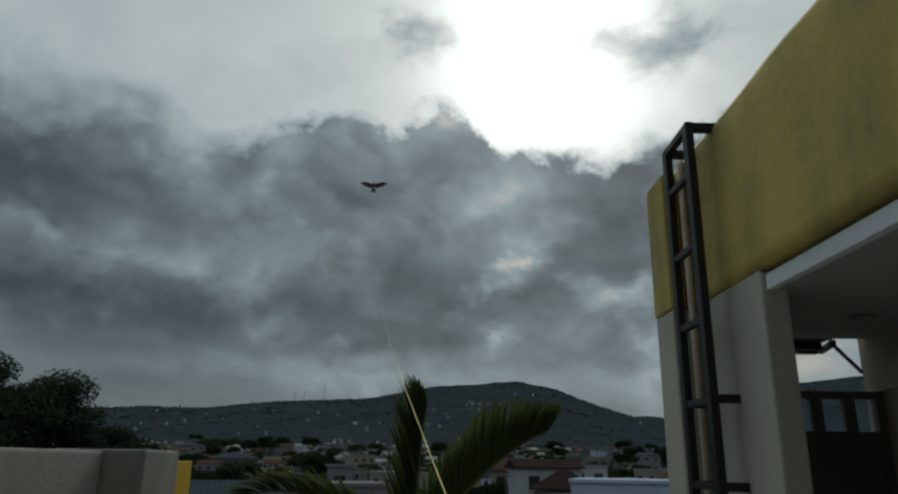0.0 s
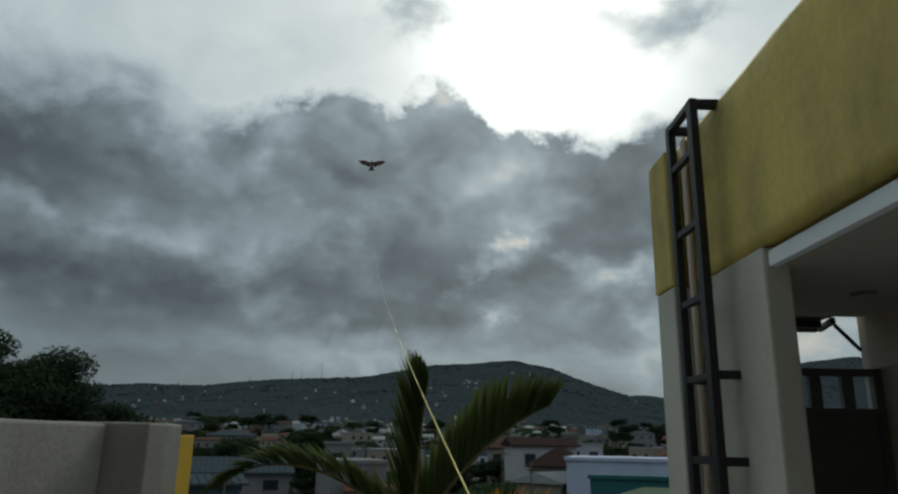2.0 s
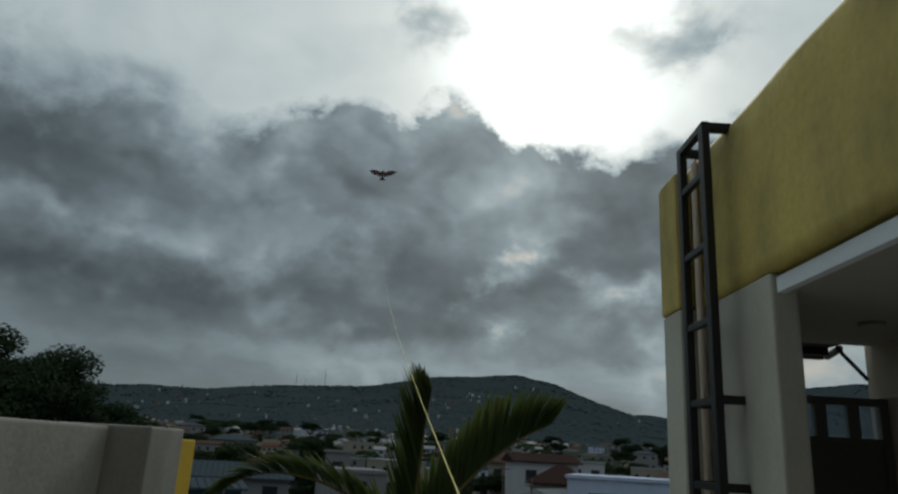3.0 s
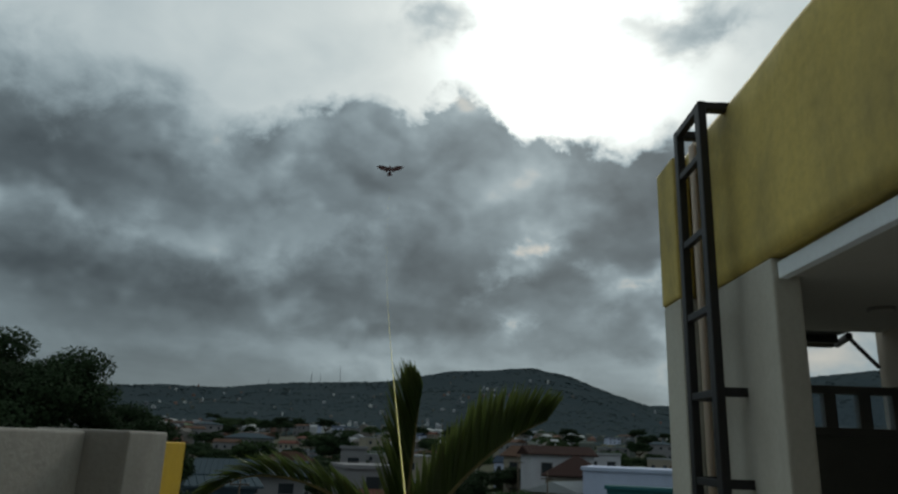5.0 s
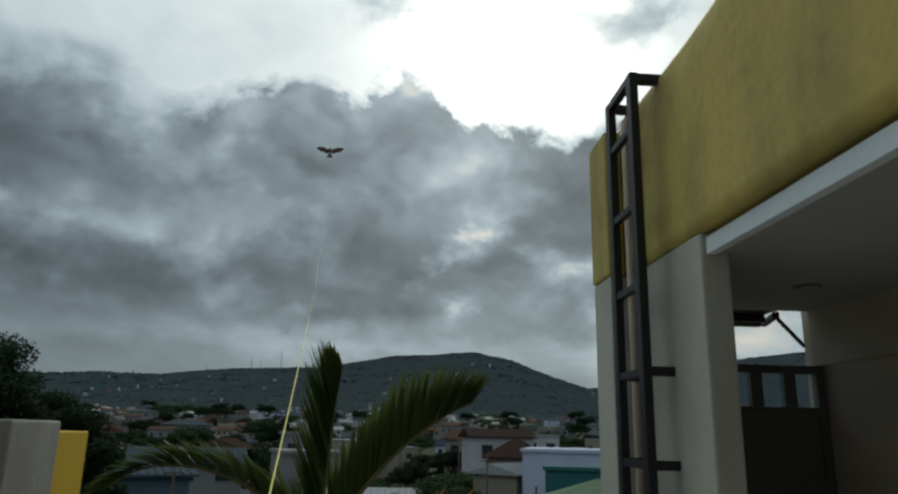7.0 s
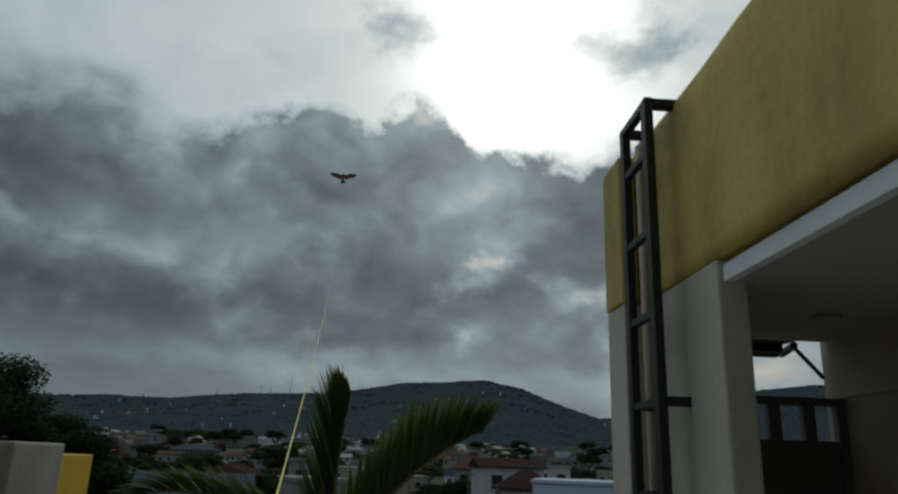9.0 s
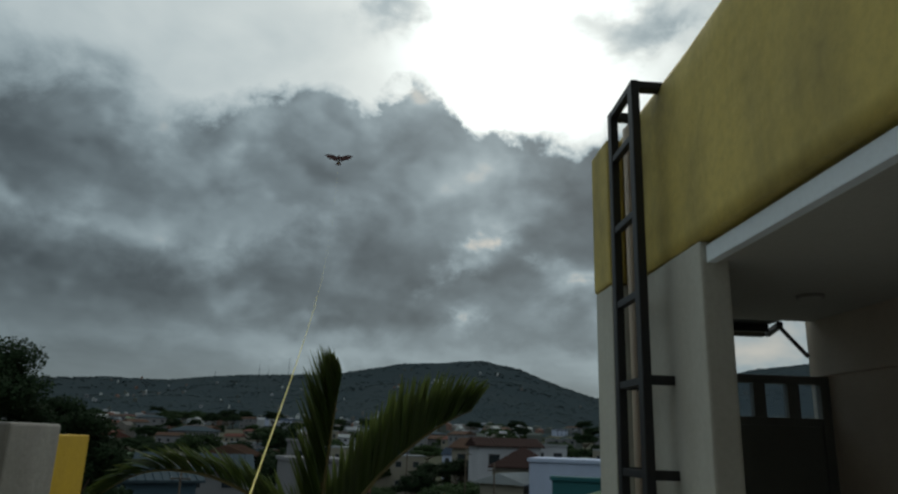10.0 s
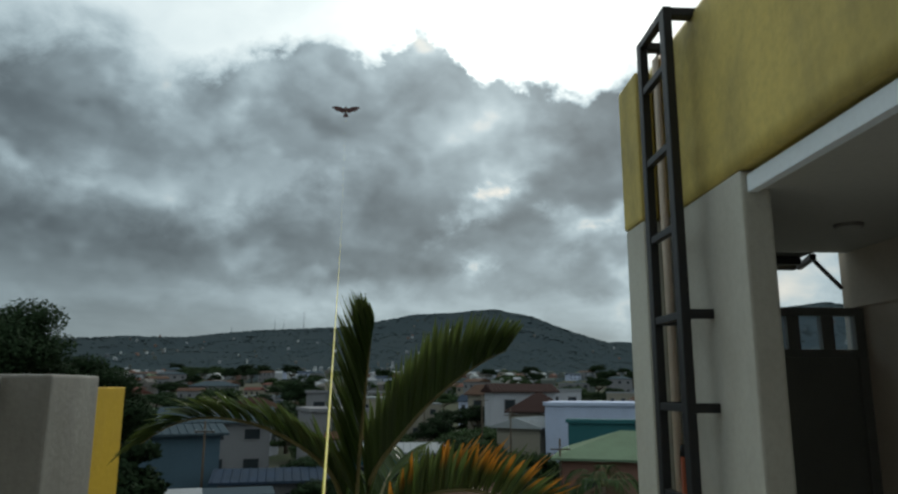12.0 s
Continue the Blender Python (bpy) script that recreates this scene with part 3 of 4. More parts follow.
# ---- palm in front of the terrace ----
def curve_points(ctrl, n):
    """Smooth line through the control points."""
    c = [Vector(p) for p in ctrl]
    c = [c[0] * 2 - c[1]] + c + [c[-1] * 2 - c[-2]]
    out = []
    for k in range(n):
        q = k / (n - 1) * (len(c) - 3)
        i = min(int(q), len(c) - 4)
        u = q - i
        p0, p1, p2, p3 = c[i:i + 4]
        out.append(0.5 * (2 * p1 + (p2 - p0) * u + (2 * p0 - 5 * p1 + 4 * p2 - p3) * u * u + (3 * p1 - p0 - 3 * p2 + p3) * u ** 3))
    return out


def leaflet_mesh(start, way, length, width, droop, material, twist):
    """A folded, tapering blade."""
    rows = 6
    side = way.cross(Vector((0, 0, 1)))
    side = side.normalized() if side.length > 0.1 else Vector((1, 0, 0))
    up = side.cross(way).normalized()
    side = (side * math.cos(twist) + up * math.sin(twist)).normalized()
    up = side.cross(way).normalized()
    verts, faces, along = [], [], []
    for k in range(rows + 1):
        q = k / rows
        p = start + way * length * q + Vector((0, 0, -1)) * droop * length * q * q
        w = width * (0.35 + 1.3 * q if q < 0.5 else 1.0) * (1 - max(0, q - 0.35) / 0.65) ** 0.8 * 0.5 + 0.0006
        verts += [p - side * w + up * w * 0.45, p, p + side * w + up * w * 0.45]
        along += [q] * 3
        if k:
            b = 3 * k
            faces += [(b - 3, b - 2, b + 1, b), (b - 2, b - 1, b + 2, b + 1)]
    me = bpy.data.meshes.new("leaflet")
    me.from_pydata(verts, [], faces)
    me.materials.append(material)
    me.attributes.new("along", "FLOAT", "POINT").data.foreach_set("value", along)
    return me


def frond(palm, origin, ctrl, count, lengths, lean, up, spread, droop, rng, material=PALM_LEAF, width=0.034, first=0.12, turning=None, aim=(0, 0, 0), flank=None, fold=2.0):
    """One frond: a rib with two rows of blades. lean: how far blades point along the rib; up: how far they stand up; spread: to the sides."""
    pts = curve_points(ctrl, 40)
    bm = bmesh.new()
    tube(bm, [p - origin for p in pts[::2]], [0.013 * (1 - 0.85 * k / 19) + 0.001 for k in range(20)], 6)
    rib = part("frond", bm, PALM_RIB, palm)
    for k in range(count):
        q = first + (1 - first) * (k + rng.uniform(-0.3, 0.3)) / count
        i = min(max(q, 0), 1) * 38
        j = int(i)
        p = pts[j].lerp(pts[j + 1], i - j)
        tan = (pts[j + 1] - pts[j]).normalized()
        side = tan.cross(Vector((0, 0, 1)))
        side = Vector(flank) if flank else side.normalized() if side.length > 0.25 else Vector((1, 0, 0))
        length = float(np.interp(q, [a for a, _ in lengths], [b for _, b in lengths])) * rng.uniform(0.88, 1.08)
        for s in (-1, 1):
            along = lean + fold * max(0, q - 0.62)
            d = tan * along + Vector((0, 0, 1)) * up * (1 - 0.75 * fold * max(0, q - 0.65)) + side * s * spread + Vector(aim) + Vector([rng.uniform(-0.07, 0.07) for _ in range(3)])
            mt = material if turning is None or not turning(q, s, rng) else PALM_YELLOW
            leaf = new("leaflet", leaflet_mesh(p - origin, d.normalized(), length, width * rng.uniform(0.8, 1.15), droop * rng.uniform(0.4, 1.5), mt, rng.uniform(-0.5, 0.5)))
            leaf.parent = rib


def build_palm():
    base = Vector((-0.12, 3.95, GROUND))
    palm = empty_thing("palm_tree", base, "green palm with upright fronds, some leaf tips turning orange", "palm")
    rng = random.Random(5)
    bm = bmesh.new()
    zs = np.linspace(0, 6.3, 64)
    tube(bm, [(0.05 * math.sin(z * 0.5), 0.0, z) for z in zs], [0.085 - 0.004 * z + (0.006 if k % 2 else 0) for k, z in enumerate(zs)], 12)
    part("trunk", bm, PALM_TRUNK, palm)
    frond(palm, base, [(-0.19, 3.93, 0.95), (-0.185, 3.82, 1.25), (-0.158, 3.76, 1.64), (-0.14, 3.75, 1.86), (-0.128, 3.74, 1.98)], 64, [(0, 0.26), (0.3, 0.44), (0.7, 0.31), (1, 0.09)], 0.9, 0.15, 0.16, 0.0, rng,
          first=0.2, aim=(-0.42, 0, 0), flank=(0.25, 0.97, 0))
    frond(palm, base, [(-0.17, 3.92, 0.90), (-0.131, 3.84, 1.263), (0.0, 3.78, 1.465), (0.159, 3.75, 1.641), (0.344, 3.72, 1.785), (0.50, 3.7, 1.865)], 72, [(0, 0.22), (0.25, 0.36), (0.6, 0.37), (0.85, 0.25), (1, 0.15)], 0.16, 1.0, 0.24, 0.04, rng,
          first=0.12, width=0.036, fold=1.5)
    frond(palm, base, [(-0.2, 3.93, 0.90), (-0.263, 3.86, 1.22), (-0.37, 3.82, 1.375), (-0.58, 3.78, 1.505), (-0.791, 3.76, 1.555), (-0.976, 3.75, 1.535), (-1.15, 3.74, 1.43)], 66, [(0, 0.2), (0.25, 0.32), (0.6, 0.22), (1, 0.14)], 0.75, 0.75, 0.34, 0.22, rng, first=0.12)
    frond(palm, base, [(-0.12, 3.9, 0.95), (0.05, 3.8, 1.18), (0.3, 3.65, 1.26), (0.56, 3.55, 1.19), (0.74, 3.48, 1.05)], 62, [(0, 0.18), (0.3, 0.30), (0.7, 0.28), (1, 0.16)], 0.45, 0.85, 0.45, 0.10, rng, first=0.15,
          turning=lambda q, s, r: r.random() < (0.6 if q > 0.3 else 0.25))
    frond(palm, base, [(-0.14, 3.9, 0.95), (-0.3, 3.7, 1.02), (-0.6, 3.5, 1.04), (-0.85, 3.4, 0.96)], 34, [(0, 0.14), (0.4, 0.2), (1, 0.12)], 0.45, 0.8, 0.4, 0.1, rng, first=0.2)
    frond(palm, base, [(-0.12, 4.0, 0.95), (-0.08, 4.25, 1.2), (0.02, 4.6, 1.3), (0.08, 4.9, 1.2)], 34, [(0, 0.16), (0.4, 0.28), (1, 0.14)], 0.5, 0.5, 0.6, 0.2, rng, first=0.2)


build_palm()


def build_small_palm():
    base = Vector((24 * math.sin(radians(14.3)), 24 * math.cos(radians(14.3)), GROUND))
    palm = empty_thing("palm_tree", base, "small drooping palm beside the green-roofed house", "palm")
    rng = random.Random(9)
    bm = bmesh.new()
    tube(bm, [(0, 0, -0.2), (0.05, 0, 1.6), (0.0, 0, 4.1)], [0.14, 0.11, 0.09], 10)
    part("trunk", bm, PALM_TRUNK, palm)
    top = base + Vector((0, 0, 4.1))
    for k in range(9):
        a = k * 0.72 + rng.uniform(-0.2, 0.2)
        d, lift = Vector((math.cos(a), math.sin(a), 0)), rng.uniform(0.25, 0.6)
        frond(palm, base, [top, top + d * 0.45 + Vector((0, 0, lift)), top + d * 0.95 + Vector((0, 0, lift * 0.8)), top + d * 1.3 + Vector((0, 0, lift - 0.75))], 18,
              [(0, 0.25), (0.4, 0.5), (1, 0.25)], 0.6, 0.05, 0.6, 0.7, rng, LIGHT_LEAF, width=0.05, first=0.15)


build_small_palm()


# ---- kite and its cord ----
def build_kite():
    at = Vector((-0.1, 0.3, 1.71)) + sun_way(-5.6, 21.6) * 31.0
    kite = empty_thing("kite", at, "dark reddish bird-shaped kite flying on a yellow cord", "kite")
    outline = [(0, 0.16), (0.10, 0.12), (0.25, 0.19), (0.45, 0.22), (0.62, 0.15), (0.50, 0.12), (0.52, 0.05), (0.42, 0.06), (0.40, -0.02), (0.30, 0.0), (0.2, -0.06), (0.09, -0.1)]
    for name, s in (("wing", 1), ("wing", -1)):
        bm = bmesh.new()
        lo = [bm.verts.new((s * x, 0.04 * x, z * 1.0)) for x, z in outline]
        hi = [bm.verts.new((s * x, 0.04 * x + 0.012, z * 1.0)) for x, z in outline]
        bm.faces.new(lo)
        bm.faces.new(hi[::-1])
        for i in range(len(lo)):
            bm.faces.new((lo[i], lo[(i + 1) % len(lo)], hi[(i + 1) % len(lo)], hi[i]))
        part(name, bm, KITE, kite)
    bm = bmesh.new()
    tube(bm, [(0, -0.012, -0.14), (0, -0.03, 0.0), (0, -0.02, 0.13), (0, -0.012, 0.2)], [0.03, 0.055, 0.045, 0.012], 10)
    part("body", bm, KITE, kite)
    bm = bmesh.new()
    fan = [(-0.05, -0.1), (0.05, -0.1), (0.13, -0.27), (0.05, -0.25), (0, -0.29), (-0.05, -0.25), (-0.13, -0.27)]
    lo = [bm.verts.new((x, 0.0, z)) for x, z in fan]
    hi = [bm.verts.new((x, 0.01, z)) for x, z in fan]
    bm.faces.new(lo)
    bm.faces.new(hi[::-1])
    for i in range(len(lo)):
        bm.faces.new((lo[i], lo[(i + 1) % len(lo)], hi[(i + 1) % len(lo)], hi[i]))
    part("tail", bm, KITE, kite)
    hold = Vector((-0.03, 1.25, 1.579))
    qs = np.linspace(0, 1, 60) ** 0.35
    pts = [at.lerp(hold, q) + Vector((0, 0, -5.0 * q * (1 - q))) for q in qs]
    radii = [0.0004 + 0.0014 * q ** 6 for q in qs]
    d = (pts[-1] - pts[-2]).normalized()
    pts += [hold + d * 0.12, hold + d * 0.25 + Vector((0, 0, -0.06)), Vector((-0.02, 0.98, 0.8)), Vector((-0.02, 0.98, 0.002))]
    bm = bmesh.new()
    tube(bm, [p - at for p in pts], radii + [0.0018] * 4, 6)
    part("cord", bm, CORD, kite, "bright yellow cord")


build_kite()


# ---- trees ----
def build_tree(at, height, spread, leaves, seed, material, label, leaf=0.22, group="", squash=0.6, trunk=0.35):
    """A tapered trunk with limbs and a crown of many small leaves in clumps."""
    rng = random.Random(seed)
    tree = empty_thing("tree", at, label, "tree", group)
    bm = bmesh.new()
    fork = height * trunk
    tube(bm, [(0, 0, -0.3), (0.06, 0.02, fork * 0.5), (0, 0.05, fork)], [0.05 * height * 0.6, 0.022 * height, 0.019 * height], 9)
    part("trunk", bm, BARK, tree)
    clumps = []
    bm = bmesh.new()
    for k in range(11):
        a, e = k * 2.4 + rng.uniform(-0.4, 0.4), rng.uniform(0.1, 1.35)
        d = Vector((math.cos(a) * math.cos(e) * spread, math.sin(a) * math.cos(e) * spread, fork + (height * 0.86 - fork) * (0.25 + 0.7 * math.sin(e))))
        midp = Vector((d.x * 0.45, d.y * 0.45, fork + (d.z - fork) * 0.35))
        tube(bm, [(0, 0.03, fork * 0.9), midp, d * 0.92], [0.014 * height, 0.008 * height, 0.002 * height], 5)
        clumps += [d] * 2 + [midp.lerp(d, 0.7) + Vector((rng.uniform(-1, 1), rng.uniform(-1, 1), rng.uniform(0, 1))) * spread * 0.25]
    part("limb", bm, BARK, tree)
    clumps += [Vector((rng.uniform(-0.6, 0.6) * spread, rng.uniform(-0.6, 0.6) * spread, height * rng.uniform(0.6, 0.92))) for _ in range(14)]
    verts, faces = [], []
    for k in range(leaves):
        c = rng.choice(clumps)
        d = Vector((rng.gauss(0, 1), rng.gauss(0, 1), rng.gauss(0, 1))).normalized()
        p = c + Vector((d.x, d.y, d.z * squash)) * spread * 0.36 * rng.uniform(0.2, 1.0) ** 0.7
        a = Vector((rng.gauss(0, 1), rng.gauss(0, 1), rng.gauss(0, 0.5))).normalized() * leaf * rng.uniform(0.6, 1.2)
        b = a.cross(d).normalized() * leaf * 0.55 if a.cross(d).length > 1e-4 else Vector((0, leaf * 0.4, 0))
        n = len(verts)
        verts += [p - a * 0.5, p + b * 0.5, p + a * 0.5, p - b * 0.5]
        faces.append((n, n + 1, n + 2, n + 3))
    me = bpy.data.meshes.new("crown")
    me.from_pydata(verts, [], faces)
    me.materials.append(material)
    crown = new("crown", me)
    crown.parent = tree
    return tree


def at_polar(az, r, z=GROUND):
    az += FAR_TURN
    return Vector((r * math.sin(radians(az)), r * math.cos(radians(az)), z))


build_tree(at_polar(-29.0, 27), 10.8, 3.1, 80000, 1, TREE_LEAF, "large dark mango tree behind the terrace wall", 0.15)
build_tree(at_polar(-33.5, 25), 9.6, 2.8, 50000, 2, TREE_LEAF, "dark leafy tree beside the mango tree", 0.15)
build_tree(at_polar(-21.6, 29), 8.6, 2.2, 46000, 3, TREE_LEAF, "rounded dark tree with a lower crown", 0.14)
build_tree(at_polar(-19.8, 24), 6.2, 1.5, 10000, 4, TREE_LEAF, "low dark tree beside the yellow wall", 0.24)

town_a = build_tree(at_polar(-7.2, 120), 9.0, 3.4, 6500, 6, TREE_LEAF, "dark green town tree among the houses", 0.42, "town trees")
town_b = build_tree(at_polar(-13, 105), 7.4, 3.6, 6500, 7, LIGHT_LEAF, "green town tree among the houses", 0.42, "town trees")
rng = random.Random(11)
for k in range(262):
    az, r = rng.uniform(-26, 24), 62 * (7.0 ** rng.random())
    if r < 95 and (10 < az < 21 or -6 < az < 5 or az < -9):
        continue
    s = rng.uniform(0.36, 0.66) + 0.35 * step(120, 400, r)
    p = at_polar(az, r)
    copy_thing(town_a if k % 2 else town_b, Matrix.LocRotScale((p.x, p.y, land(p.x, p.y)), Euler((0, 0, rng.uniform(0, 6.3))), (s * rng.uniform(1.1, 1.7), s * rng.uniform(1.1, 1.7), s)))
for k in range(84):
    az, r = rng.uniform(-14, 14), rng.uniform(34, 72)
    if (-7.5 < az < -1.5 and r > 44 and r < 62) or az < -6.5 or (10 < az and 48 < r):
        continue
    s = rng.uniform(0.32, 0.52) * (0.72 + r / 190)
    p = at_polar(az, r)
    copy_thing(town_b if k % 3 else town_a, Matrix.LocRotScale((p.x, p.y, GROUND), Euler((0, 0, az * 7)), (s * 1.2, s * 1.2, s)))


# ---- town houses ----
def build_house_block(at, turn, w, d, h, roof, wall_m, roof_m, label, windows=3, storeys=2, pitch=0.35, group="", over=0.4, ribs=False):
    """A plain house: walls, a flat, gable or hip roof, and rows of windows."""
    ob = empty_thing("house", Matrix.Translation(at) @ pose(0, 0, 0, 0, 0, turn), label, "house", group)
    bm = bmesh.new()
    box(bm, -w / 2, w / 2, -d / 2, d / 2, -0.3, h)
    part("wall", bm, wall_m, ob)
    bm = bmesh.new()
    if roof == "flat":
        box(bm, -w / 2 - 0.15, w / 2 + 0.15, -d / 2 - 0.15, d / 2 + 0.15, h + 0.002, h + 0.25)
    else:
        a, b, top = w / 2 + over, d / 2 + over, h + pitch * d / 2
        k = a if roof == "gable" else max(a - b, 0.3)
        e = [bm.verts.new(q) for q in ((-a, -b, h), (a, -b, h), (a, b, h), (-a, b, h))]
        u = [bm.verts.new(q) for q in ((-a, -b, h + 0.12), (a, -b, h + 0.12), (a, b, h + 0.12), (-a, b, h + 0.12))]
        r = [bm.verts.new((-k, 0, top + 0.12)), bm.verts.new((k, 0, top + 0.12))]
        bm.faces.new(e[::-1])
        for i in range(4):
            bm.faces.new((e[i], e[(i + 1) % 4], u[(i + 1) % 4], u[i]))
        bm.faces.new((u[0], u[1], r[1], r[0]))
        bm.faces.new((u[2], u[3], r[0], r[1]))
        bm.faces.new((u[1], u[2], r[1]))
        bm.faces.new((u[3], u[0], r[0]))
    top_ob = part("roof", bm, roof_m, ob)
    if ribs and roof == "gable":
        for sy in (-1, 1):
            me = bpy.data.meshes.new("rib")
            q = [(dx, sy * y, z + dz) for y, z in ((b, h + 0.122), (0, top + 0.122)) for dx, dz in ((0, 0), (0.05, 0.055), (0.1, 0))]
            me.from_pydata(q, [], [(0, 1, 4, 3), (1, 2, 5, 4), (0, 3, 5, 2), (0, 2, 1), (3, 4, 5)])
            me.materials.append(roof_m)
            for n in range(int((2 * a - 0.1) / 0.42)):
                rib = new("rib", me)
                rib.parent, rib.location = top_ob, (-a + 0.1 + 0.42 * n, 0, 0)
    for s in range(storeys):
        z = h * (s + 0.42) / storeys
        for i in range(windows):
            x = w * ((i + 0.5) / windows - 0.5)
            ww, hh = min(1.3, w / windows * 0.5), min(1.2, h / storeys * 0.42)
            win = boxed("window", (x - ww / 2, x + ww / 2, -d / 2 - 0.05, -d / 2 + 0.02, z, z + hh), WALLS["grey"], ob)
            boxed("pane", (x - ww / 2 + 0.08, x + ww / 2 - 0.08, -d / 2 - 0.055, -d / 2 - 0.049, z + 0.08, z + hh - 0.08), DARK_GLASS, win)
    return ob


def place(az, r, *rest, **more):
    return build_house_block(at_polar(az, r), -az - FAR_TURN + more.pop("turn", 0), *rest, ribs=True, **more)


# the houses nearest to the terrace
place(18.0, 62, 12.5, 8, 5.75, "flat", WALLS["blue_white"], WALLS["blue_white"], "pale blue-white two-storey building with a flat roof", windows=0)
place(19.4, 52, 10.5, 1.2, 4.75, "flat", WALLS["teal"], WALLS["teal"], "teal boarded fence wall before the pale building", windows=0)
place(18.4, 41, 7.4, 6, 3.55, "hip", WALLS["pink"], ROOFS["green"], "low house with pinkish walls under a green hip roof", windows=2, storeys=1, pitch=0.4)
place(16.9, 33, 2.0, 2.6, 2.3, "gable", WALLS["brown"], ROOFS["rust"], "small brown shed with a rusty gable roof", windows=1, storeys=1, pitch=0.7, turn=80)
place(11.4, 70, 5.5, 6, 4.9, "hip", WALLS["cream"], ROOFS["brown"], "house with cream walls under a dark brown roof", windows=2, pitch=0.55)
place(10.7, 62, 4.0, 4, 3.9, "gable", WALLS["cream"], ROOFS["white"], "small cream house with a pale gable roof", windows=1, turn=60)
place(-10.4, 82, 4.0, 4.4, 4.9, "gable", WALLS["white"], ROOFS["rust"], "white gabled house with a rusty roof", windows=1, turn=70, pitch=0.45)
place(8.2, 96, 6.0, 5, 6.2, "gable", WALLS["cream"], ROOFS["rust"], "cream house with a rusty gable roof", windows=2, turn=-30, pitch=0.5)
place(12.6, 100, 7.0, 5, 6.8, "flat", WALLS["white"], ROOFS["white"], "white flat-roofed house above the brown roof", windows=3)
place(9.9, 84, 7.0, 5, 6.6, "gable", WALLS["white"], ROOFS["brown"], "white gabled house behind the brown roof", windows=2, turn=15)
place(-16.4, 44, 5.2, 5, 4.6, "gable", WALLS["blue_grey"], ROOFS["slate"], "blue-grey metal clad building with a slate roof", windows=0, turn=4, pitch=0.15)
place(-13.0, 62, 8.0, 6, 4.4, "gable", WALLS["grey"], ROOFS["slate"], "grey house under a blue-grey roof", windows=3)
place(-4.6, 56, 4.0, 6, 5.4, "flat", WALLS["grey"], WALLS["grey"], "bare grey concrete building with a flat top", windows=1, turn=12)
place(-5.6, 72, 2.4, 3, 6.6, "flat", WALLS["grey"], WALLS["grey"], "taller grey concrete stair tower", windows=1)
place(0.6, 47, 5.6, 4, 3.2, "gable", WALLS["teal"], ROOFS["white"], "teal house under a pale metal roof", windows=3, storeys=1, pitch=0.2)
place(-2.6, 52, 3.6, 4, 3.7, "gable", WALLS["white"], ROOFS["red"], "white house with a red edged roof", windows=2, storeys=1, pitch=0.15)
place(-8.8, 40, 5.0, 4, 2.5, "gable", WALLS["grey"], ROOFS["blue"], "low house with a dark blue metal roof", windows=2, storeys=1, pitch=0.2)
place(-9.4, 33, 3.6, 1.6, 2.1, "gable", WALLS["brown"], ROOFS["white"], "low shed with a pale metal roof", windows=2, storeys=1, pitch=0.15)
place(-12.0, 36, 4.0, 2.4, 2.2, "flat", WALLS["brown"], ROOFS["slate"], "dark open stall with a flat sheet roof", windows=2, storeys=1)
place(-8.6, 24, 2.2, 2.4, 1.7, "hip", WALLS["brown"], ROOFS["rust"], "small hut under a rusty brown roof", windows=1, storeys=1, pitch=0.5)
place(-15.2, 31, 1.5, 1.6, 2.9, "flat", WALLS["white"], ROOFS["white"], "small white lean-to beside the blue-grey building", windows=1, storeys=1)
place(-13.2, 27, 2.6, 1.6, 1.6, "flat", WALLS["grey"], ROOFS["white"], "low store with a pale sheet roof", windows=1, storeys=1)
place(5.0, 36, 3.6, 3, 2.0, "gable", WALLS["brown"], ROOFS["rust"], "brown hut below the palm", windows=1, storeys=1, pitch=0.4)

kinds = [("flat", "white", "white"), ("gable", "cream", "red"), ("hip", "grey", "slate"), ("gable", "white", "white"), ("flat", "grey", "white"),
         ("gable", "grey", "rust"), ("hip", "cream", "green"), ("gable", "blue_white", "blue"), ("flat", "cream", "white")]
words = {"red": "a red metal roof", "white": "a pale roof", "slate": "a blue-grey roof", "rust": "a rusty roof", "green": "a green hip roof", "blue": "a blue roof"}
stock = []
for k, (roof, wall, top) in enumerate(kinds):
    p = at_polar(-26 + 6.3 * k, 150 + 17 * k)
    stock.append(build_house_block(p, rng.uniform(-40, 40), 7 + k % 3 * 2, 6.5, 4.2 + 1.6 * (k % 3), roof, WALLS[wall], ROOFS[top],
                                   f"town house with {wall.replace('_', '-')} walls and {words[top]}", windows=3, group="town houses"))
for k in range(150):
    az, r = rng.uniform(-26, 25), 95 * (5.0 ** rng.random())
    p = at_polar(az, r)
    s = rng.uniform(0.5, 0.95) * (0.7 + 0.3 * step(90, 250, r))
    copy_thing(rng.choice(stock), Matrix.LocRotScale((p.x, p.y, land(p.x, p.y)), Euler((0, 0, radians(-az + rng.uniform(-50, 50)))), (s, s, rng.uniform(0.5, 0.85))))


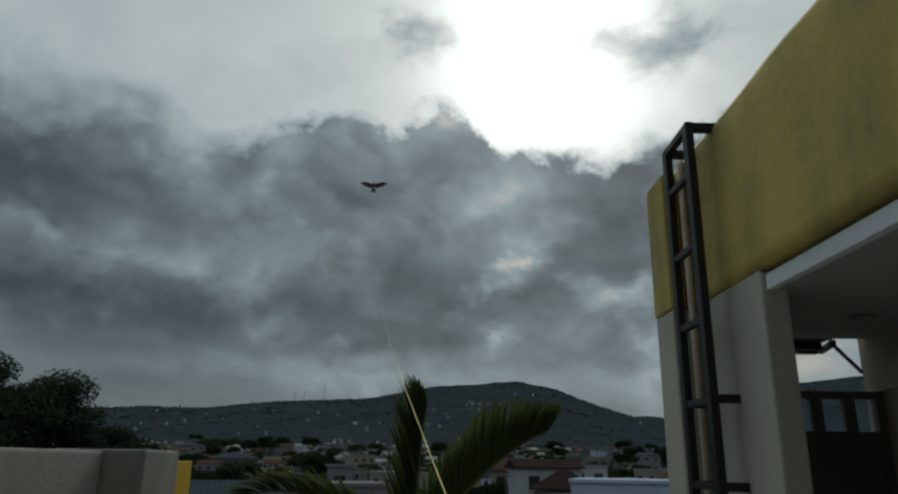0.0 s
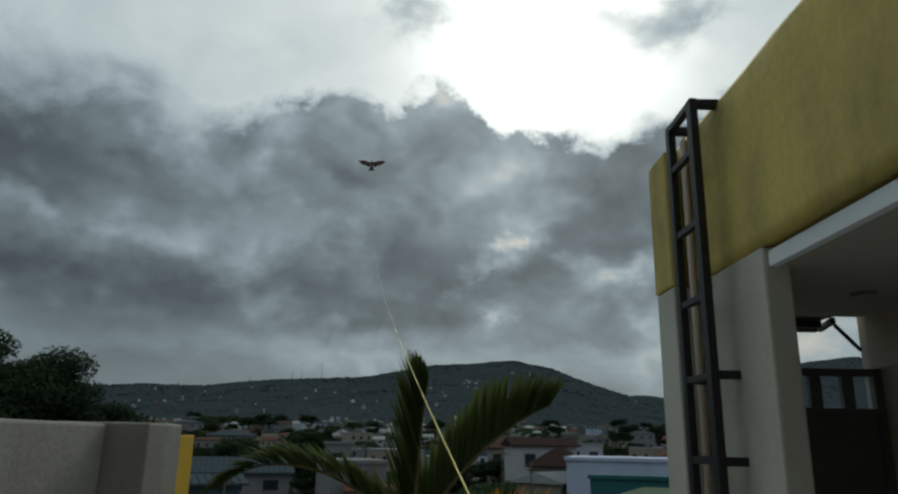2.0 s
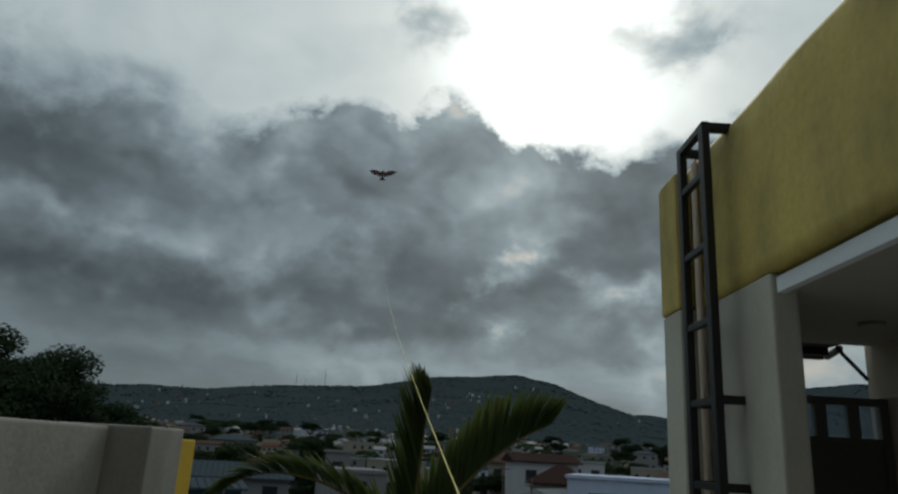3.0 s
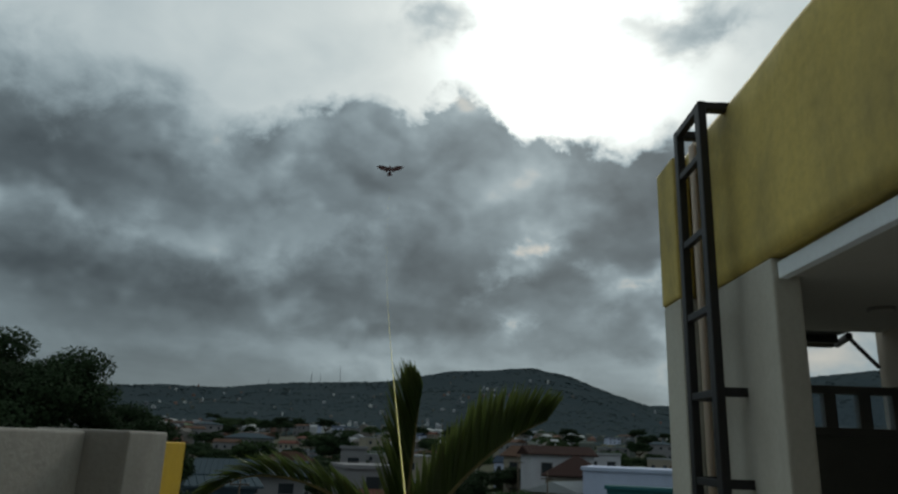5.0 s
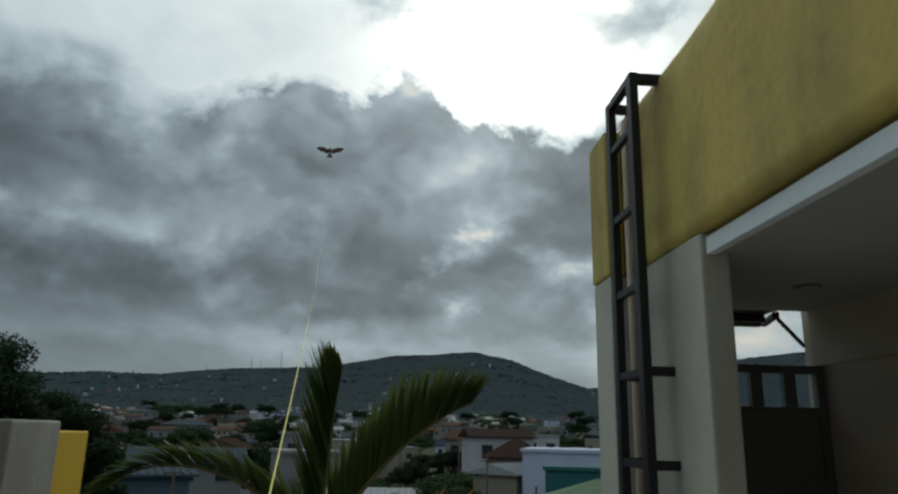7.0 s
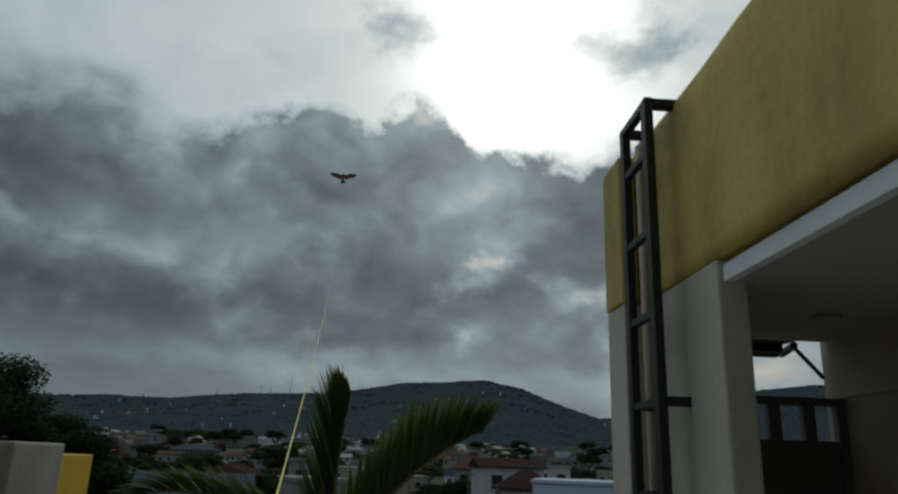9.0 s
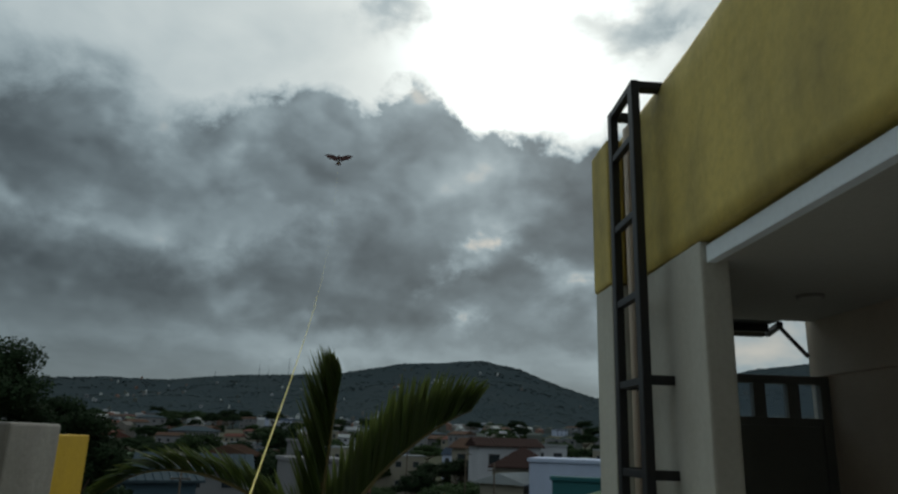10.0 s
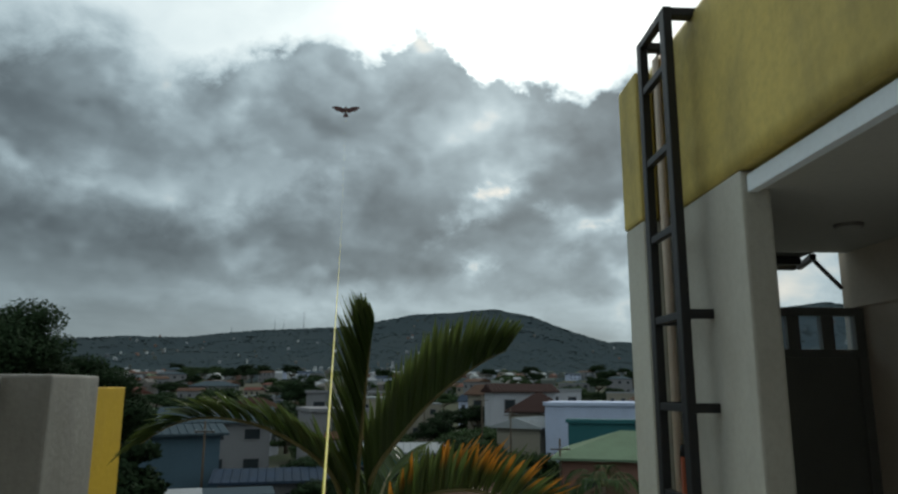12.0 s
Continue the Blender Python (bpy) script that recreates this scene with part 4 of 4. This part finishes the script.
# ---- the far slopes: houses and woods past counting ----
def build_far_houses():
    r2, verts, faces = random.Random(21), [], []
    spots = [(r2.uniform(-22, 6), r2.uniform(560, 1200)) for _ in range(22)]
    for k in range(430):
        if k % 2:
            az, r = r2.uniform(-24, 34), r2.uniform(230, 560)
        elif k % 8 in (2, 4):
            a, r = r2.choice(spots)
            az, r = a + r2.gauss(0, 1.0), r + r2.gauss(0, 45)
        else:
            az, r = r2.uniform(-26, 36), r2.uniform(430, 700) if k % 8 else r2.uniform(600, 1250)
        p = at_polar(az, r)
        z, s, c = land(p.x, p.y), r2.uniform(0.9, 1.9), r2.uniform(0, 3)
        h, t = r2.uniform(2.0, 3.6), s * r2.uniform(0.6, 1.2)
        if k % 2:
            s, t, h = s * 1.5, t * 1.4, h * 1.4
        n, cc, ss = len(verts), math.cos(c), math.sin(c)
        shape = [(-s, -t, -2), (s, -t, -2), (s, t, -2), (-s, t, -2), (-s, -t, h), (s, -t, h), (s, t, h), (-s, t, h), (-s, 0, h + t * 0.5), (s, 0, h + t * 0.5)]
        verts += [(p.x + x * cc - y * ss, p.y + x * ss + y * cc, z + w) for x, y, w in shape]
        faces += [tuple(n + i for i in q) for q in ((0, 1, 5, 4), (1, 2, 6, 9, 5), (2, 3, 7, 6), (3, 0, 4, 8, 7), (4, 5, 9, 8), (6, 7, 8, 9))]
    me = bpy.data.meshes.new("far_houses")
    me.from_pydata(verts, [], faces)
    me.materials.append(island("far_house_paint", [(0.30, 0.31, 0.32), (0.14, 0.13, 0.12), (0.18, 0.11, 0.09), (0.24, 0.25, 0.26), (0.11, 0.12, 0.13), (0.42, 0.43, 0.42), (0.15, 0.14, 0.13), (0.10, 0.11, 0.10)]))
    tagged(new("far_houses", me), "small pale houses scattered over the far slopes", "houses", kind="stuff")


def build_woods():
    r2, verts, faces = random.Random(31), [], []
    ico = bmesh.new()
    bmesh.ops.create_icosphere(ico, subdivisions=1, radius=1)
    shape, tris = [v.co.copy() for v in ico.verts], [[v.index for v in f.verts] for f in ico.faces]
    ico.free()
    for k in range(17000):
        az = r2.uniform(-32, 38)
        r = r2.uniform(1420, 1530) if k % 4 == 0 else r2.uniform(330, 560) if k % 12 == 1 else r2.uniform(430, 1500)
        p = at_polar(az, r)
        s = r2.uniform(1.4, 3.0) if k % 4 == 0 else r2.uniform(1.5, 3.4)
        z = land(p.x, p.y) + (s * 0.3 if k % 4 == 0 else -s * 0.1)
        n = len(verts)
        verts += [(p.x + v.x * s * r2.uniform(0.7, 1.3), p.y + v.y * s, z + v.z * s * (r2.uniform(0.5, 0.8) if k % 4 == 0 else r2.uniform(0.25, 0.5))) for v in shape]
        faces += [tuple(n + i for i in f) for f in tris]
    me = bpy.data.meshes.new("hazy_far_woods")
    me.from_pydata(verts, [], faces)
    me.materials.append(HAZE_TREE_TOPS)
    tagged(new("hazy_far_woods", me), "dark woods covering the far hills, haze put into their blue-grey colour", "woods", kind="stuff")


build_far_houses()
build_woods()


# ---- masts on the ridge and poles in the town ----
def build_masts():
    for az, h in ((-9.3, 26), (-8.6, 22), (-7.1, 38), (-12.5, 16)):
        p = at_polar(az, 1490)
        z = land(p.x, p.y) - 2
        mast = empty_thing("radio_mast", (p.x, p.y, z), "thin radio mast on the ridge", "mast", "masts on the ridge")
        bm = bmesh.new()
        tube(bm, [(0, 0, 0), (0, 0, h + 2)], [0.55, 0.25], 5)
        part("pole", bm, BLACK_STEEL, mast)


def build_poles():
    for az, r, h in ((12.9, 38, 4.6), (7.0, 62, 6.6), (-13.7, 40, 5.4), (2.5, 75, 7.2), (9.2, 56, 5.6)):
        p = at_polar(az, r)
        pole = empty_thing("utility_pole", p, "dark utility pole with a crossarm", "pole", "utility poles")
        bm = bmesh.new()
        tube(bm, [(0, 0, -0.3), (0, 0, h)], [0.08, 0.05], 8)
        part("post", bm, BARK, pole)
        boxed("crossarm", (-0.5, 0.5, -0.12, -0.055, h - 0.55, h - 0.48), BARK, pole)
        for x in (-0.44, 0.0, 0.44):
            bm = bmesh.new()
            tube(bm, [(x, -0.085, h - 0.479), (x, -0.085, h - 0.40)], [0.03, 0.02], 6)
            part("insulator", bm, WALLS["white"], pole)


build_masts()
build_poles()
